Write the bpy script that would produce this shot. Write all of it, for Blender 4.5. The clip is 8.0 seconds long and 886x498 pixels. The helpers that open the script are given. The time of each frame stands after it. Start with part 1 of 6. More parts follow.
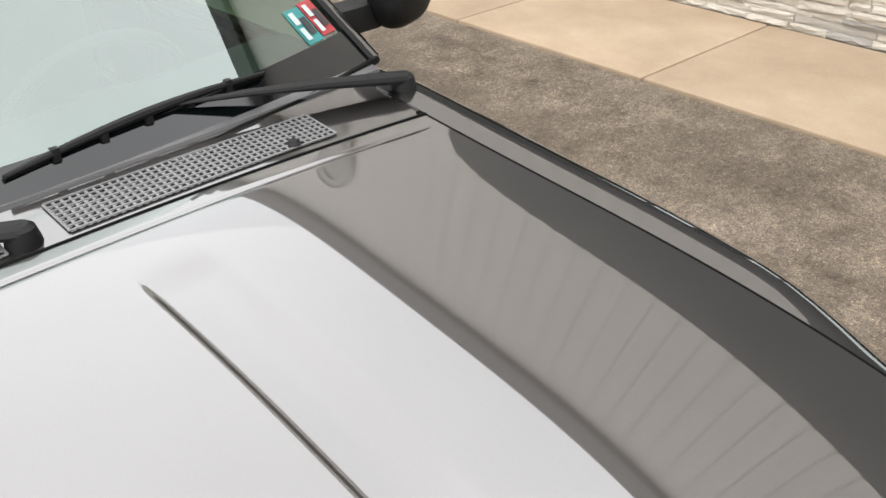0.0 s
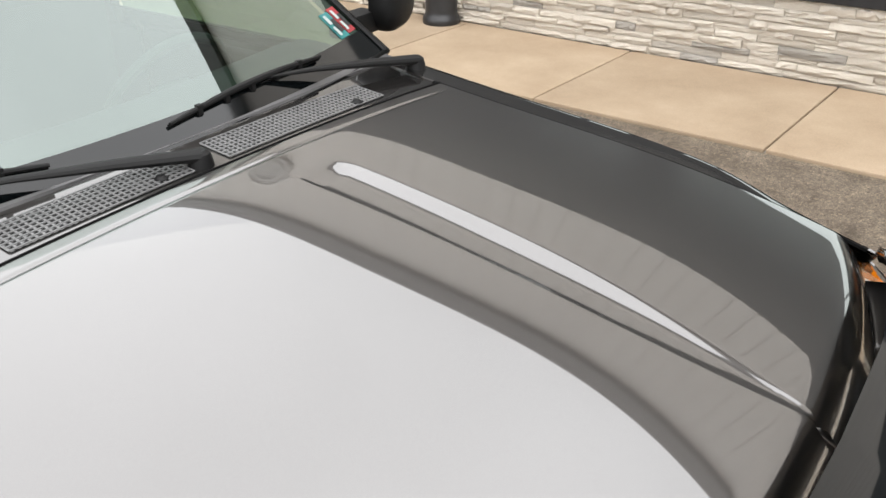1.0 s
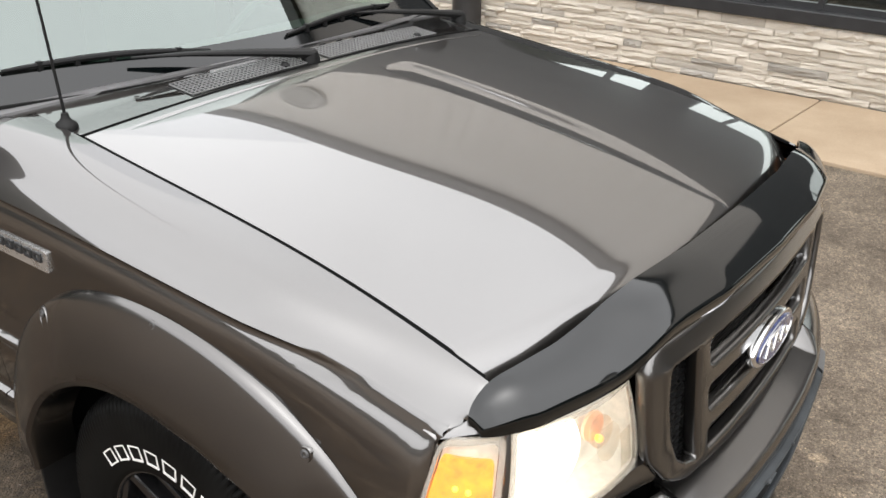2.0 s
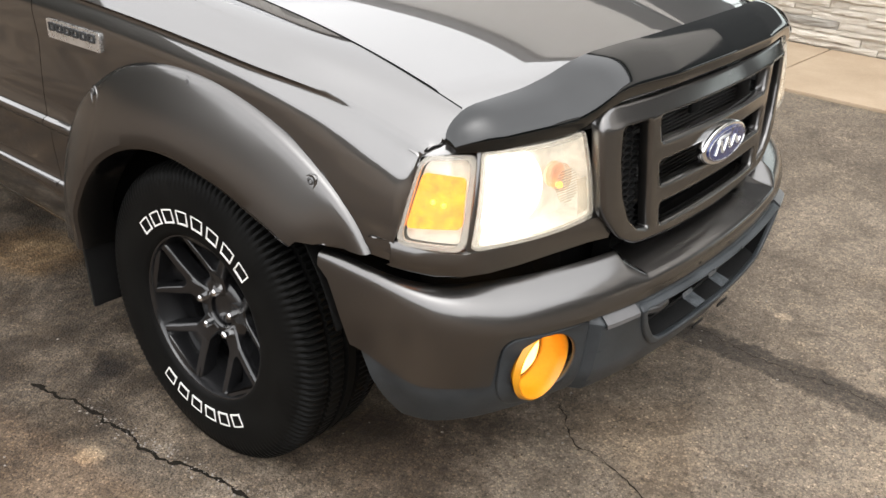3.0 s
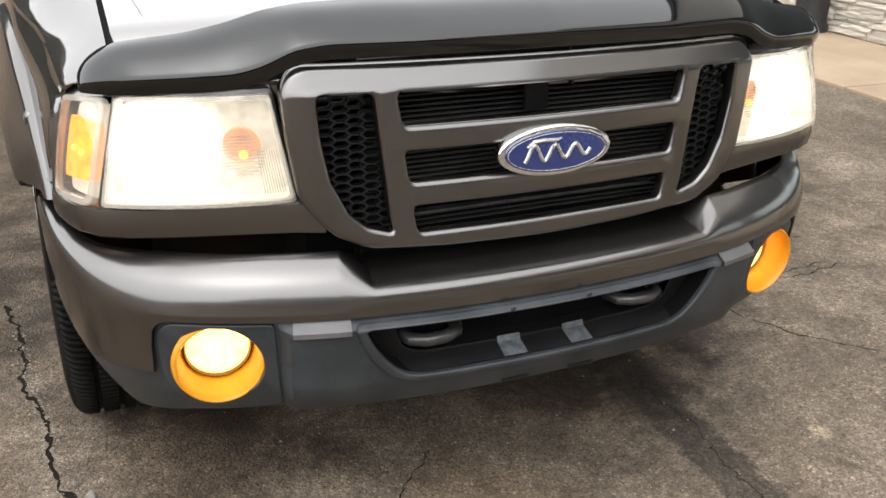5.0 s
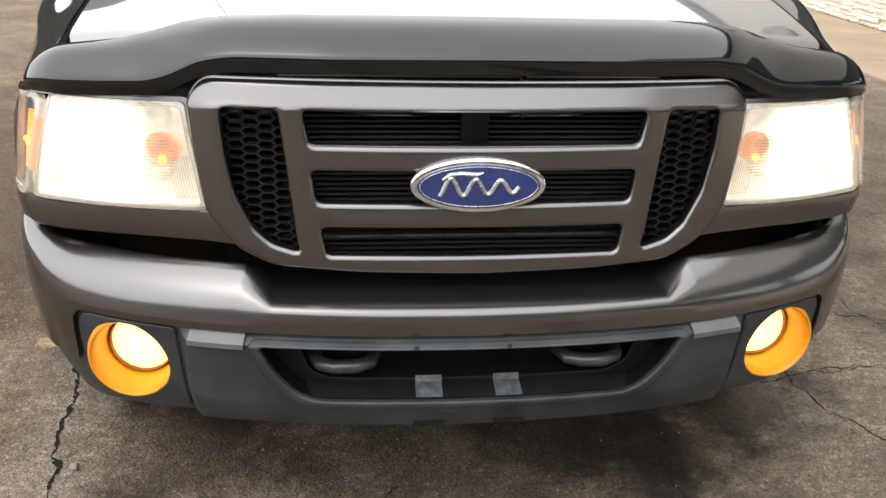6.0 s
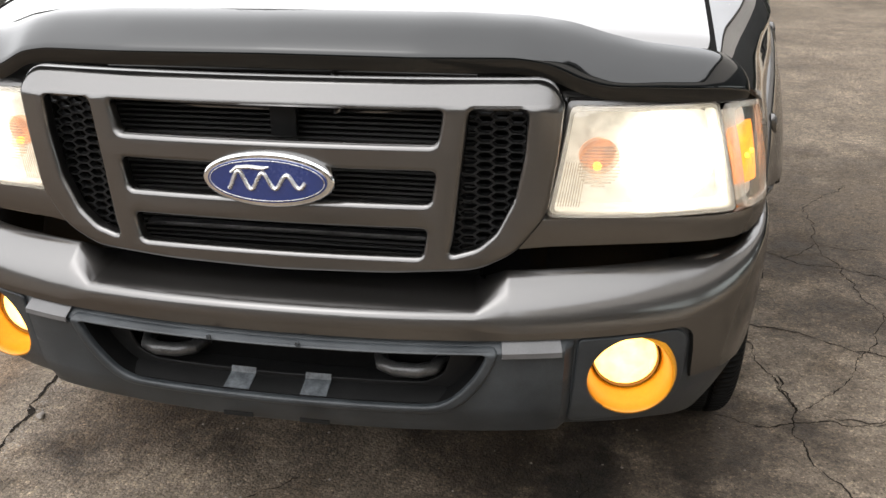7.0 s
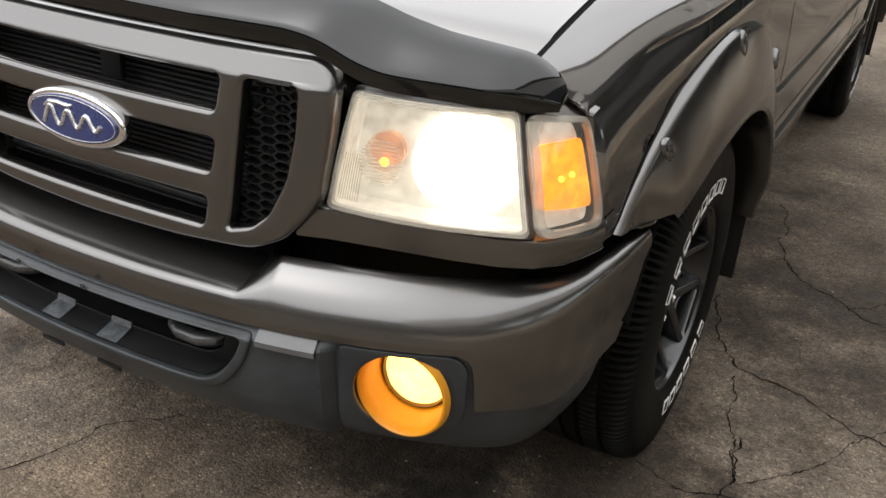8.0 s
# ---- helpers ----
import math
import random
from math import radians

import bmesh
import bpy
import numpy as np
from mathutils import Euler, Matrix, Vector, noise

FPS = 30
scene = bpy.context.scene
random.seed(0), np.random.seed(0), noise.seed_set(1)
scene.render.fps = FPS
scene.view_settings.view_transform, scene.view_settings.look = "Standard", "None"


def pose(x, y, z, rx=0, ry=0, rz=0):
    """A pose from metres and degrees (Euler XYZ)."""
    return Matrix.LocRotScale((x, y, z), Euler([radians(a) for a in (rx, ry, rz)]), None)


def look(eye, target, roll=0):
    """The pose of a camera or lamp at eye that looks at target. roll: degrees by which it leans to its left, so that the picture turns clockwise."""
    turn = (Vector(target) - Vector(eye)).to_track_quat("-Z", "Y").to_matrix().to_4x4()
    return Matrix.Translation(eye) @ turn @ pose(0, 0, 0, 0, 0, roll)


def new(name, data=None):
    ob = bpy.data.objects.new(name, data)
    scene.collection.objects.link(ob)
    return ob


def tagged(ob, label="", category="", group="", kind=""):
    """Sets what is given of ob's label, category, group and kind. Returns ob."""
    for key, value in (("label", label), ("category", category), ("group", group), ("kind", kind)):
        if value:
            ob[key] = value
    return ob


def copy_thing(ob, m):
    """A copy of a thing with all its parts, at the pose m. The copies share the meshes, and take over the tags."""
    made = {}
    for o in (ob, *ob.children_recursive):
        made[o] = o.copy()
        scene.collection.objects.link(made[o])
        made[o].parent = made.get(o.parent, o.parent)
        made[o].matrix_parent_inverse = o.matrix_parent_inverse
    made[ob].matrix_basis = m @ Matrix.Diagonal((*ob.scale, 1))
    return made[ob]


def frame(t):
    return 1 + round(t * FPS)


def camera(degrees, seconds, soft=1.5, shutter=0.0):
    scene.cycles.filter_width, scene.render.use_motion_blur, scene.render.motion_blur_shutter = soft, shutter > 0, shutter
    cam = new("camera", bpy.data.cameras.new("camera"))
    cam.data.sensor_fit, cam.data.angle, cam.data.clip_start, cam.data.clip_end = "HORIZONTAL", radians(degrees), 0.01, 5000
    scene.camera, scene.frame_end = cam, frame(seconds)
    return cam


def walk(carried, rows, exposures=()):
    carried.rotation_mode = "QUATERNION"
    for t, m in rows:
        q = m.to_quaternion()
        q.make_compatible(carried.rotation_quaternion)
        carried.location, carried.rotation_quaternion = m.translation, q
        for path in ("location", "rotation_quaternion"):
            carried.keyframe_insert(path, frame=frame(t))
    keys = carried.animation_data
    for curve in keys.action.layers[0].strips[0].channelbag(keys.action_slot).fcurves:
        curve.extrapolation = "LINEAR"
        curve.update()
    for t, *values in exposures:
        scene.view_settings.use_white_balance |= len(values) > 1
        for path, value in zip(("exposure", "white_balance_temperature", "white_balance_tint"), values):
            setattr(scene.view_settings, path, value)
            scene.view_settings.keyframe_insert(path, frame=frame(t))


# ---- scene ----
import collections

cam = camera(52.8, 8.0)
PATH = [
    (0, (-0.327, 0.175, 1.795), (0.863, 1.392, 0.744), -0.79),
    (0.3, (-0.492, 0.116, 1.803), (0.809, 1.233, 0.774), -0.58),
    (0.5, (-0.651, 0.07, 1.793), (0.718, 1.159, 0.823), -1.87),
    (0.8, (-0.864, 0.039, 1.817), (0.547, 1.089, 0.865), -1.1),
    (1, (-0.991, 0.041, 1.814), (0.44, 1.075, 0.874), -0.75),
    (1.2, (-1.177, 0.005, 1.84), (0.275, 1.027, 0.918), -0.29),
    (2.3, (-1.786, -0.473, 1.661), (-0.339, 0.622, 0.819), 1.9),
    (2.5, (-1.889, -0.53, 1.608), (-0.444, 0.565, 0.763), 2.4),
    (2.7, (-1.939, -0.576, 1.56), (-0.498, 0.515, 0.705), 2.5),
    (3, (-1.937, -0.674, 1.477), (-0.525, 0.432, 0.593), 2.8),
    (3.3, (-1.834, -0.817, 1.421), (-0.451, 0.293, 0.497), 3.3),
    (3.5, (-1.728, -0.907, 1.386), (-0.397, 0.279, 0.478), 2.3),
    (3.8, (-1.536, -0.966, 1.358), (-0.264, 0.285, 0.455), 3.1),
    (4, (-1.378, -0.975, 1.335), (-0.158, 0.322, 0.424), 3.2),
    (4.2, (-1.282, -1.007, 1.335), (-0.102, 0.337, 0.441), 3),
    (4.5, (-1.083, -1.09, 1.321), (-0.056, 0.385, 0.444), 2.3),
    (4.7, (-0.977, -1.178, 1.303), (-0.058, 0.381, 0.451), 1.8),
    (5.8, (-0.328, -1.343, 1.302), (-0.015, 0.476, 0.532), 1.9),
    (6, (-0.225, -1.362, 1.286), (-0.004, 0.473, 0.524), 1.8),
    (6.2, (-0.056, -1.406, 1.288), (0.038, 0.44, 0.524), 1.7),
    (6.5, (0.204, -1.423, 1.289), (0.076, 0.426, 0.537), 0.4),
    (6.8, (0.42, -1.37, 1.281), (0.119, 0.455, 0.521), -0.93),
    (7, (0.56, -1.282, 1.275), (0.193, 0.528, 0.506), -0.8),
    (7.3, (0.776, -1.193, 1.286), (0.258, 0.581, 0.522), -0.84),
    (7.5, (0.906, -1.112, 1.291), (0.321, 0.627, 0.495), 1.1),
    (7.8, (1.1, -1.004, 1.302), (0.378, 0.659, 0.458), 2.7),
    (8, (1.198, -0.905, 1.3), (0.354, 0.683, 0.425), 3.6),
]
walk(cam, [(t, look(eye, target, roll)) for t, eye, target, roll in PATH],
     [(0.0, 1.64), (0.6, 1.68), (1.2, 1.5), (2.5, 1.52), (3.0, 1.6), (3.5, 1.85), (4.5, 1.69), (6.0, 1.65), (7.0, 1.65), (7.5, 1.58), (8.0, 1.34)])

# ---------------------------------------------------------------- light
world = bpy.data.worlds.new("overcast_sky")
scene.world = world
world.use_nodes = True
wn, wl = world.node_tree.nodes, world.node_tree.links
wn.clear()
sky = wn.new("ShaderNodeTexSky")
sky.sky_type, sky.sun_disc = "NISHITA", False
sky.sun_elevation, sky.sun_rotation = radians(60), radians(217)
sky.air_density, sky.dust_density, sky.ozone_density = 1.0, 4.0, 1.0
grey = wn.new("ShaderNodeHueSaturation")
grey.inputs["Saturation"].default_value = 0.12
back = wn.new("ShaderNodeBackground")
back.inputs["Strength"].default_value = 0.16
wout = wn.new("ShaderNodeOutputWorld")
veil = wn.new("ShaderNodeMix")
veil.data_type = "RGBA"
veil.inputs["Factor"].default_value = 0.7
veil.inputs["B"].default_value = (6.95, 7.0, 7.2, 1)
wl.new(sky.outputs["Color"], grey.inputs["Color"])
wl.new(grey.outputs["Color"], veil.inputs["A"])
cloud = wn.new("ShaderNodeTexNoise")
cloud.inputs["Scale"].default_value, cloud.inputs["Detail"].default_value = 1.6, 4.0
shade = wn.new("ShaderNodeMapRange")
for cloud_key, cloud_value in (("From Min", 0.3), ("From Max", 0.7), ("To Min", 0.92), ("To Max", 1.08)):
    shade.inputs[cloud_key].default_value = cloud_value
cover = wn.new("ShaderNodeVectorMath")
cover.operation = "MULTIPLY"
direction = wn.new("ShaderNodeTexCoord")
wl.new(direction.outputs["Generated"], cloud.inputs["Vector"])
wl.new(cloud.outputs["Fac"], shade.inputs["Value"])
wl.new(veil.outputs["Result"], cover.inputs[0])
wl.new(shade.outputs["Result"], cover.inputs[1])
wl.new(cover.outputs["Vector"], back.inputs["Color"])
wl.new(back.outputs["Background"], wout.inputs["Surface"])

sun = new("sun", bpy.data.lights.new("sun", "SUN"))
sun.data.energy, sun.data.angle, sun.data.color = 0.5, radians(172), (1.0, 0.95, 0.88)
sun.matrix_world = look((-3.0, -4.0, 9.0), (0, 0, 0))


# ---------------------------------------------------------------- materials


def nodes_of(name):
    m = bpy.data.materials.new(name)
    m.use_nodes = True
    return m, m.node_tree.nodes, m.node_tree.links, m.node_tree.nodes["Principled BSDF"]


def ramp(nt, links, source, stops):
    r = nt.new("ShaderNodeValToRGB")
    e = r.color_ramp.elements
    while len(e) < len(stops):
        e.new(0.5)
    for el, (p, c) in zip(e, stops):
        el.position, el.color = p, (*c, 1) if len(c) == 3 else c
    links.new(source, r.inputs["Fac"])
    return r


def noise_tex(nt, links, scale, detail=4, rough=0.55, coords="Object", stretch=None):
    t = nt.new("ShaderNodeTexCoord")
    n = nt.new("ShaderNodeTexNoise")
    n.inputs["Scale"].default_value, n.inputs["Detail"].default_value, n.inputs["Roughness"].default_value = scale, detail, rough
    if stretch:
        mp = nt.new("ShaderNodeMapping")
        mp.inputs["Scale"].default_value = stretch
        links.new(t.outputs[coords], mp.inputs["Vector"])
        links.new(mp.outputs["Vector"], n.inputs["Vector"])
    else:
        links.new(t.outputs[coords], n.inputs["Vector"])
    return n.outputs["Fac"]


def bump(nt, links, b, height, strength, distance):
    bp = nt.new("ShaderNodeBump")
    bp.inputs["Strength"].default_value, bp.inputs["Distance"].default_value = strength, distance
    links.new(height, bp.inputs["Height"])
    links.new(bp.outputs["Normal"], b.inputs["Normal"])
    return bp


def surface(name, lo, hi, rough=0.5, metal=0.0, scale=12.0, fine=180.0, relief=0.15, depth=0.002, coat=0.0, spread=0.15, spec=0.5):
    """Two-scale variation of colour and gloss with fine relief."""
    m, nt, lk, b = nodes_of(name)
    big = noise_tex(nt, lk, scale)
    small = noise_tex(nt, lk, fine, 3)
    mix = nt.new("ShaderNodeMath")
    mix.operation = "MULTIPLY_ADD"
    mix.inputs[1].default_value = 0.4
    lk.new(small, mix.inputs[0])
    add = nt.new("ShaderNodeMath")
    add.operation = "MULTIPLY"
    add.inputs[1].default_value = 0.6
    lk.new(big, add.inputs[0])
    lk.new(add.outputs[0], mix.inputs[2])
    c = ramp(nt, lk, mix.outputs[0], [(0.3, lo), (0.7, hi)])
    lk.new(c.outputs["Color"], b.inputs["Base Color"])
    rr = nt.new("ShaderNodeMapRange")
    rr.inputs["To Min"].default_value, rr.inputs["To Max"].default_value = max(0.02, rough - spread), min(1, rough + spread)
    lk.new(mix.outputs[0], rr.inputs["Value"])
    lk.new(rr.outputs["Result"], b.inputs["Roughness"])
    b.inputs["Metallic"].default_value = metal
    b.inputs["Coat Weight"].default_value = coat
    b.inputs["Coat Roughness"].default_value = 0.05
    b.inputs["Specular IOR Level"].default_value = spec
    if relief:
        bump(nt, lk, b, small, relief, depth)
    return m


def car_paint(name, rough, coat_rough, coat_ior=2.2, lo=(0.066, 0.062, 0.059), hi=(0.098, 0.093, 0.088), edge=1.0):
    """Grey metallic flake under a clear coat, with faint dust and haze."""
    m, nt, lk, b = nodes_of(name)
    dirt = noise_tex(nt, lk, 5.0, 6, 0.6)
    flake = noise_tex(nt, lk, 2600.0, 2)
    c = ramp(nt, lk, flake, [(0.3, lo), (0.7, hi)])
    lk.new(c.outputs["Color"], b.inputs["Base Color"])
    rr = nt.new("ShaderNodeMapRange")
    rr.inputs["To Min"].default_value, rr.inputs["To Max"].default_value = rough, rough + 0.07
    lk.new(dirt, rr.inputs["Value"])
    lk.new(rr.outputs["Result"], b.inputs["Roughness"])
    b.inputs["Metallic"].default_value = 1.0
    b.inputs["Specular Tint"].default_value = (edge, edge, edge, 1)
    b.inputs["Coat Weight"].default_value = 1.0
    b.inputs["Coat IOR"].default_value = coat_ior
    cr = nt.new("ShaderNodeMapRange")
    cr.inputs["To Min"].default_value, cr.inputs["To Max"].default_value = coat_rough * 0.5, coat_rough * 1.5
    lk.new(dirt, cr.inputs["Value"])
    lk.new(cr.outputs["Result"], b.inputs["Coat Roughness"])
    return m


def glowing(name, colour, strength, base=(0.8, 0.8, 0.8), rough=0.3, uneven=0.25, mottled=45.0):
    m, nt, lk, b = nodes_of(name)
    b.inputs["Base Color"].default_value = (*base, 1)
    b.inputs["Roughness"].default_value = rough
    b.inputs["Emission Color"].default_value = (*colour, 1)
    mottle = noise_tex(nt, lk, mottled, 3, 0.6)
    er = nt.new("ShaderNodeMapRange")
    er.inputs["From Min"].default_value, er.inputs["From Max"].default_value = 0.3, 0.7
    er.inputs["To Min"].default_value, er.inputs["To Max"].default_value = strength * (1 - uneven), strength * (1 + uneven)
    lk.new(mottle, er.inputs["Value"])
    lk.new(er.outputs["Result"], b.inputs["Emission Strength"])
    return m


def clear(name, tint, gloss_rough=0.02, haze=0.0, haze_colour=(0.8, 0.78, 0.7), f0=0.04, gloss=(1, 1, 1)):
    """Thin clear sheet: sees through with a tint, Fresnel gloss, and a little milky haze."""
    m, nt, lk, b = nodes_of(name)
    nt.remove(b)
    out = nt["Material Output"]
    tr = nt.new("ShaderNodeBsdfTransparent")
    tr.inputs["Color"].default_value = (*tint, 1)
    df = nt.new("ShaderNodeBsdfDiffuse")
    df.inputs["Color"].default_value = (*haze_colour, 1)
    gl = nt.new("ShaderNodeBsdfGlossy")
    gl.inputs["Roughness"].default_value = gloss_rough
    gl.inputs["Color"].default_value = (*gloss, 1)
    lw = nt.new("ShaderNodeLayerWeight")
    lw.inputs["Blend"].default_value = 0.5
    pw = nt.new("ShaderNodeMath")
    pw.operation = "POWER"
    pw.inputs[1].default_value = 4.0
    lk.new(lw.outputs["Facing"], pw.inputs[0])
    fr = nt.new("ShaderNodeMapRange")
    fr.inputs["To Min"].default_value = f0
    lk.new(pw.outputs[0], fr.inputs["Value"])
    a, c = nt.new("ShaderNodeMixShader"), nt.new("ShaderNodeMixShader")
    a.inputs[0].default_value = haze
    lk.new(tr.outputs[0], a.inputs[1])
    lk.new(df.outputs[0], a.inputs[2])
    lk.new(fr.outputs[0], c.inputs[0])
    lk.new(a.outputs[0], c.inputs[1])
    lk.new(gl.outputs[0], c.inputs[2])
    lk.new(c.outputs[0], out.inputs["Surface"])
    return m


# same truck paint: shade put into the sides' copy, sky brightness into the hood's
PAINT = car_paint("grey_metallic_paint", 0.33, 0.035, 2.1, (0.062, 0.0585, 0.0555), (0.092, 0.087, 0.0825), 0.15)
HOODPAINT = car_paint("brighter_hood_grey_paint", 0.28, 0.02, 2.25)
SATIN = car_paint("dull_grey_metallic_paint", 0.36, 0.15, 1.8, (0.054, 0.0508, 0.0482), (0.087, 0.082, 0.0775), 0.12)
BLACK = surface("black_plastic", (0.005, 0.005, 0.005), (0.010, 0.010, 0.010), 0.5, scale=20, fine=400, spec=0.18)
# near-black, hardly any gloss: the shade of hollows put into the colour
VOID = surface("black_of_unlit_hollows", (0.003, 0.003, 0.003), (0.006, 0.006, 0.006), 0.9, scale=20, spec=0.05)
TRIM = surface("weathered_grey_black_plastic", (0.006, 0.0080, 0.0095), (0.043, 0.048, 0.052), 0.45, scale=11, fine=700, relief=0.25, depth=0.001, spec=0.36)
COWL = surface("dark_grey_cowl_plastic", (0.050, 0.049, 0.050), (0.095, 0.093, 0.094), 0.36, scale=14, fine=600, relief=0.2, depth=0.0008)
SMOKED = surface("smoked_black_acrylic", (0.0012, 0.0018, 0.0020), (0.0024, 0.0032, 0.0034), 0.06, scale=6, fine=60, relief=0.0, spread=0.04, spec=0.56)
RUBBER = surface("black_tyre_rubber", (0.0025, 0.0025, 0.0025), (0.0065, 0.0065, 0.006), 0.5, scale=14, fine=300, relief=0.2, depth=0.001, spec=0.06)
RIMBLACK = surface("satin_black_alloy", (0.004, 0.004, 0.0045), (0.009, 0.009, 0.0095), 0.24, metal=0.0, scale=20, fine=300, relief=0.03, coat=0.25, spread=0.06, spec=0.6)
CHROME = surface("bright_chrome", (0.62, 0.62, 0.62), (0.80, 0.80, 0.80), 0.12, metal=1.0, scale=20, relief=0.02, spread=0.06)
SILVER = surface("brushed_silver", (0.55, 0.55, 0.54), (0.75, 0.75, 0.74), 0.28, metal=0.9, scale=30, relief=0.02)
BLUE = surface("deep_blue_enamel", (0.006, 0.016, 0.085), (0.010, 0.026, 0.120), 0.25, scale=10, relief=0.0, coat=1.0)
LETTER = surface("raised_white_rubber", (0.55, 0.54, 0.51), (0.80, 0.79, 0.76), 0.6, scale=60, relief=0.1)
CASTING = surface("scuffed_tow_steel", (0.03, 0.03, 0.03), (0.13, 0.13, 0.13), 0.35, metal=0.6, scale=25)
FIN = surface("dark_condenser_fins", (0.022, 0.022, 0.022), (0.045, 0.044, 0.043), 0.6, scale=40, spec=0.2)
BRACKET = surface("dull_grey_bracket", (0.010, 0.013, 0.015), (0.12, 0.13, 0.14), 0.45, scale=60)
GLASS = clear("windscreen_glass", (0.40, 0.55, 0.46), 0.01, f0=0.18, gloss=(0.90, 1.0, 0.96))
LENS = clear("clear_lamp_plastic", (0.97, 0.96, 0.93), 0.03, haze=0.05)
AMBERLENS = clear("amber_lamp_plastic", (1.0, 0.90, 0.82), 0.04, haze=0.08, haze_colour=(0.85, 0.70, 0.62))
FLUTE = clear("fluted_lamp_plastic", (0.93, 0.90, 0.86), 0.05, haze=0.12)
RIMPLASTIC = clear("hazed_lens_border", (0.85, 0.83, 0.78), 0.08, haze=0.32, haze_colour=(0.66, 0.63, 0.57))
BEAM = glowing("lit_headlamp_bowl", (1.0, 0.96, 0.87), 1.15, uneven=0.35, mottled=22.0)
GLOW = glowing("lit_headlamp_wall", (1.0, 0.92, 0.80), 0.12, (0.56, 0.55, 0.52), uneven=0.7, mottled=60.0)
AMBERLIT = glowing("lit_amber_bulb", (1.0, 0.42, 0.03), 1.6, (0.9, 0.4, 0.05))
SIGNALBOWL = glowing("lit_signal_bowl", (1.0, 0.48, 0.24), 0.13, (0.66, 0.40, 0.28), uneven=1.0, mottled=38.0)
AMBERBOWL = glowing("lit_amber_bowl", (1.0, 0.27, 0.0), 0.80, (0.36, 0.075, 0.002), uneven=0.4, mottled=48.0)
FOGLIT = glowing("lit_fog_lens", (1.0, 0.56, 0.12), 1.7, (0.95, 0.7, 0.3))
FOGCUP = surface("amber_fog_cup", (0.46, 0.185, 0.005), (0.56, 0.24, 0.008), 0.4, scale=30, relief=0.02)
# body-coloured bars, paled in the colour for the sky they catch
VENT = surface("sky_paled_vent_grey", (0.095, 0.095, 0.095), (0.14, 0.14, 0.138), 0.35, scale=30, fine=300, relief=0.05)
FOGRING = surface("dark_brown_ring", (0.06, 0.022, 0.004), (0.10, 0.036, 0.006), 0.5, scale=30, relief=0.02)
SIGN = surface("faded_sign_plate", (0.33, 0.32, 0.30), (0.43, 0.415, 0.39), 0.6, scale=3, relief=0.05)
INTERIOR = surface("dark_grey_interior", (0.02, 0.021, 0.022), (0.05, 0.05, 0.052), 0.75, scale=12, fine=300)
TEAL = surface("teal_sticker", (0.012, 0.12, 0.12), (0.025, 0.19, 0.185), 0.5, scale=30, relief=0)
RED = surface("red_sticker", (0.20, 0.015, 0.02), (0.30, 0.03, 0.035), 0.5, scale=30, relief=0)
PALE = surface("pale_sticker", (0.26, 0.31, 0.30), (0.36, 0.40, 0.39), 0.5, scale=30, relief=0)
INK = surface("dark_print", (0.01, 0.012, 0.014), (0.02, 0.02, 0.02), 0.5, scale=30, relief=0)

# ---------------------------------------------------------------- mesh tools


def finish(me, smooth=True, angle=35):
    if smooth:
        for p in me.polygons:
            p.use_smooth = True
        me.set_sharp_from_angle(angle=radians(angle))
        used = collections.Counter(k for p in me.polygons for k in p.edge_keys)
        for e in me.edges:
            if used[e.key] == 1:
                e.use_edge_sharp = True
    return me


def part(name, bm, material, parent, label="", smooth=True, angle=35, thick=0.0):
    me = bpy.data.meshes.new(name)
    bm.to_mesh(me)
    bm.free()
    return part_mesh(name, me, material, parent, label, smooth, angle, thick)


def part_mesh(name, me, material, parent, label="", smooth=True, angle=35, thick=0.0):
    me.materials.clear()
    me.materials.append(material)
    finish(me, smooth, angle)
    ob = new(name, me)
    ob.parent = parent
    if thick:
        sol = ob.modifiers.new("thickness", "SOLIDIFY")
        sol.thickness, sol.offset = thick, -1
    return tagged(ob, label)


def lerp(a, b, t):
    return a + (b - a) * t


def curve_at(knots, x):
    """Smooth interpolation through (x, value) knots."""
    if x <= knots[0][0]:
        return knots[0][1]
    for (x0, v0), (x1, v1) in zip(knots, knots[1:]):
        if x <= x1:
            return lerp(v0, v1, (x - x0) / (x1 - x0))
    return knots[-1][1]


def smooth01(a, b, x):
    t = min(1, max(0, (x - a) / (b - a)))
    return t * t * (3 - 2 * t)


def grid(rows, closed=False, flip=False, skip=None):
    """A bmesh sheet through rows of points."""
    bm = bmesh.new()
    vs = [[bm.verts.new(p) for p in r] for r in rows]
    n = len(rows[0])
    for i in range(len(rows) - 1):
        for j in range(n if closed else n - 1):
            k = (j + 1) % n
            f = [vs[i][j], vs[i][k], vs[i + 1][k], vs[i + 1][j]]
            if skip and skip(sum((v.co for v in f), Vector()) / 4):
                continue
            if flip:
                f.reverse()
            bm.faces.new(f)
    loose = [v for v in bm.verts if not v.link_faces]
    bmesh.ops.delete(bm, geom=loose, context="VERTS")
    bmesh.ops.remove_doubles(bm, verts=bm.verts, dist=0.00005)
    return bm


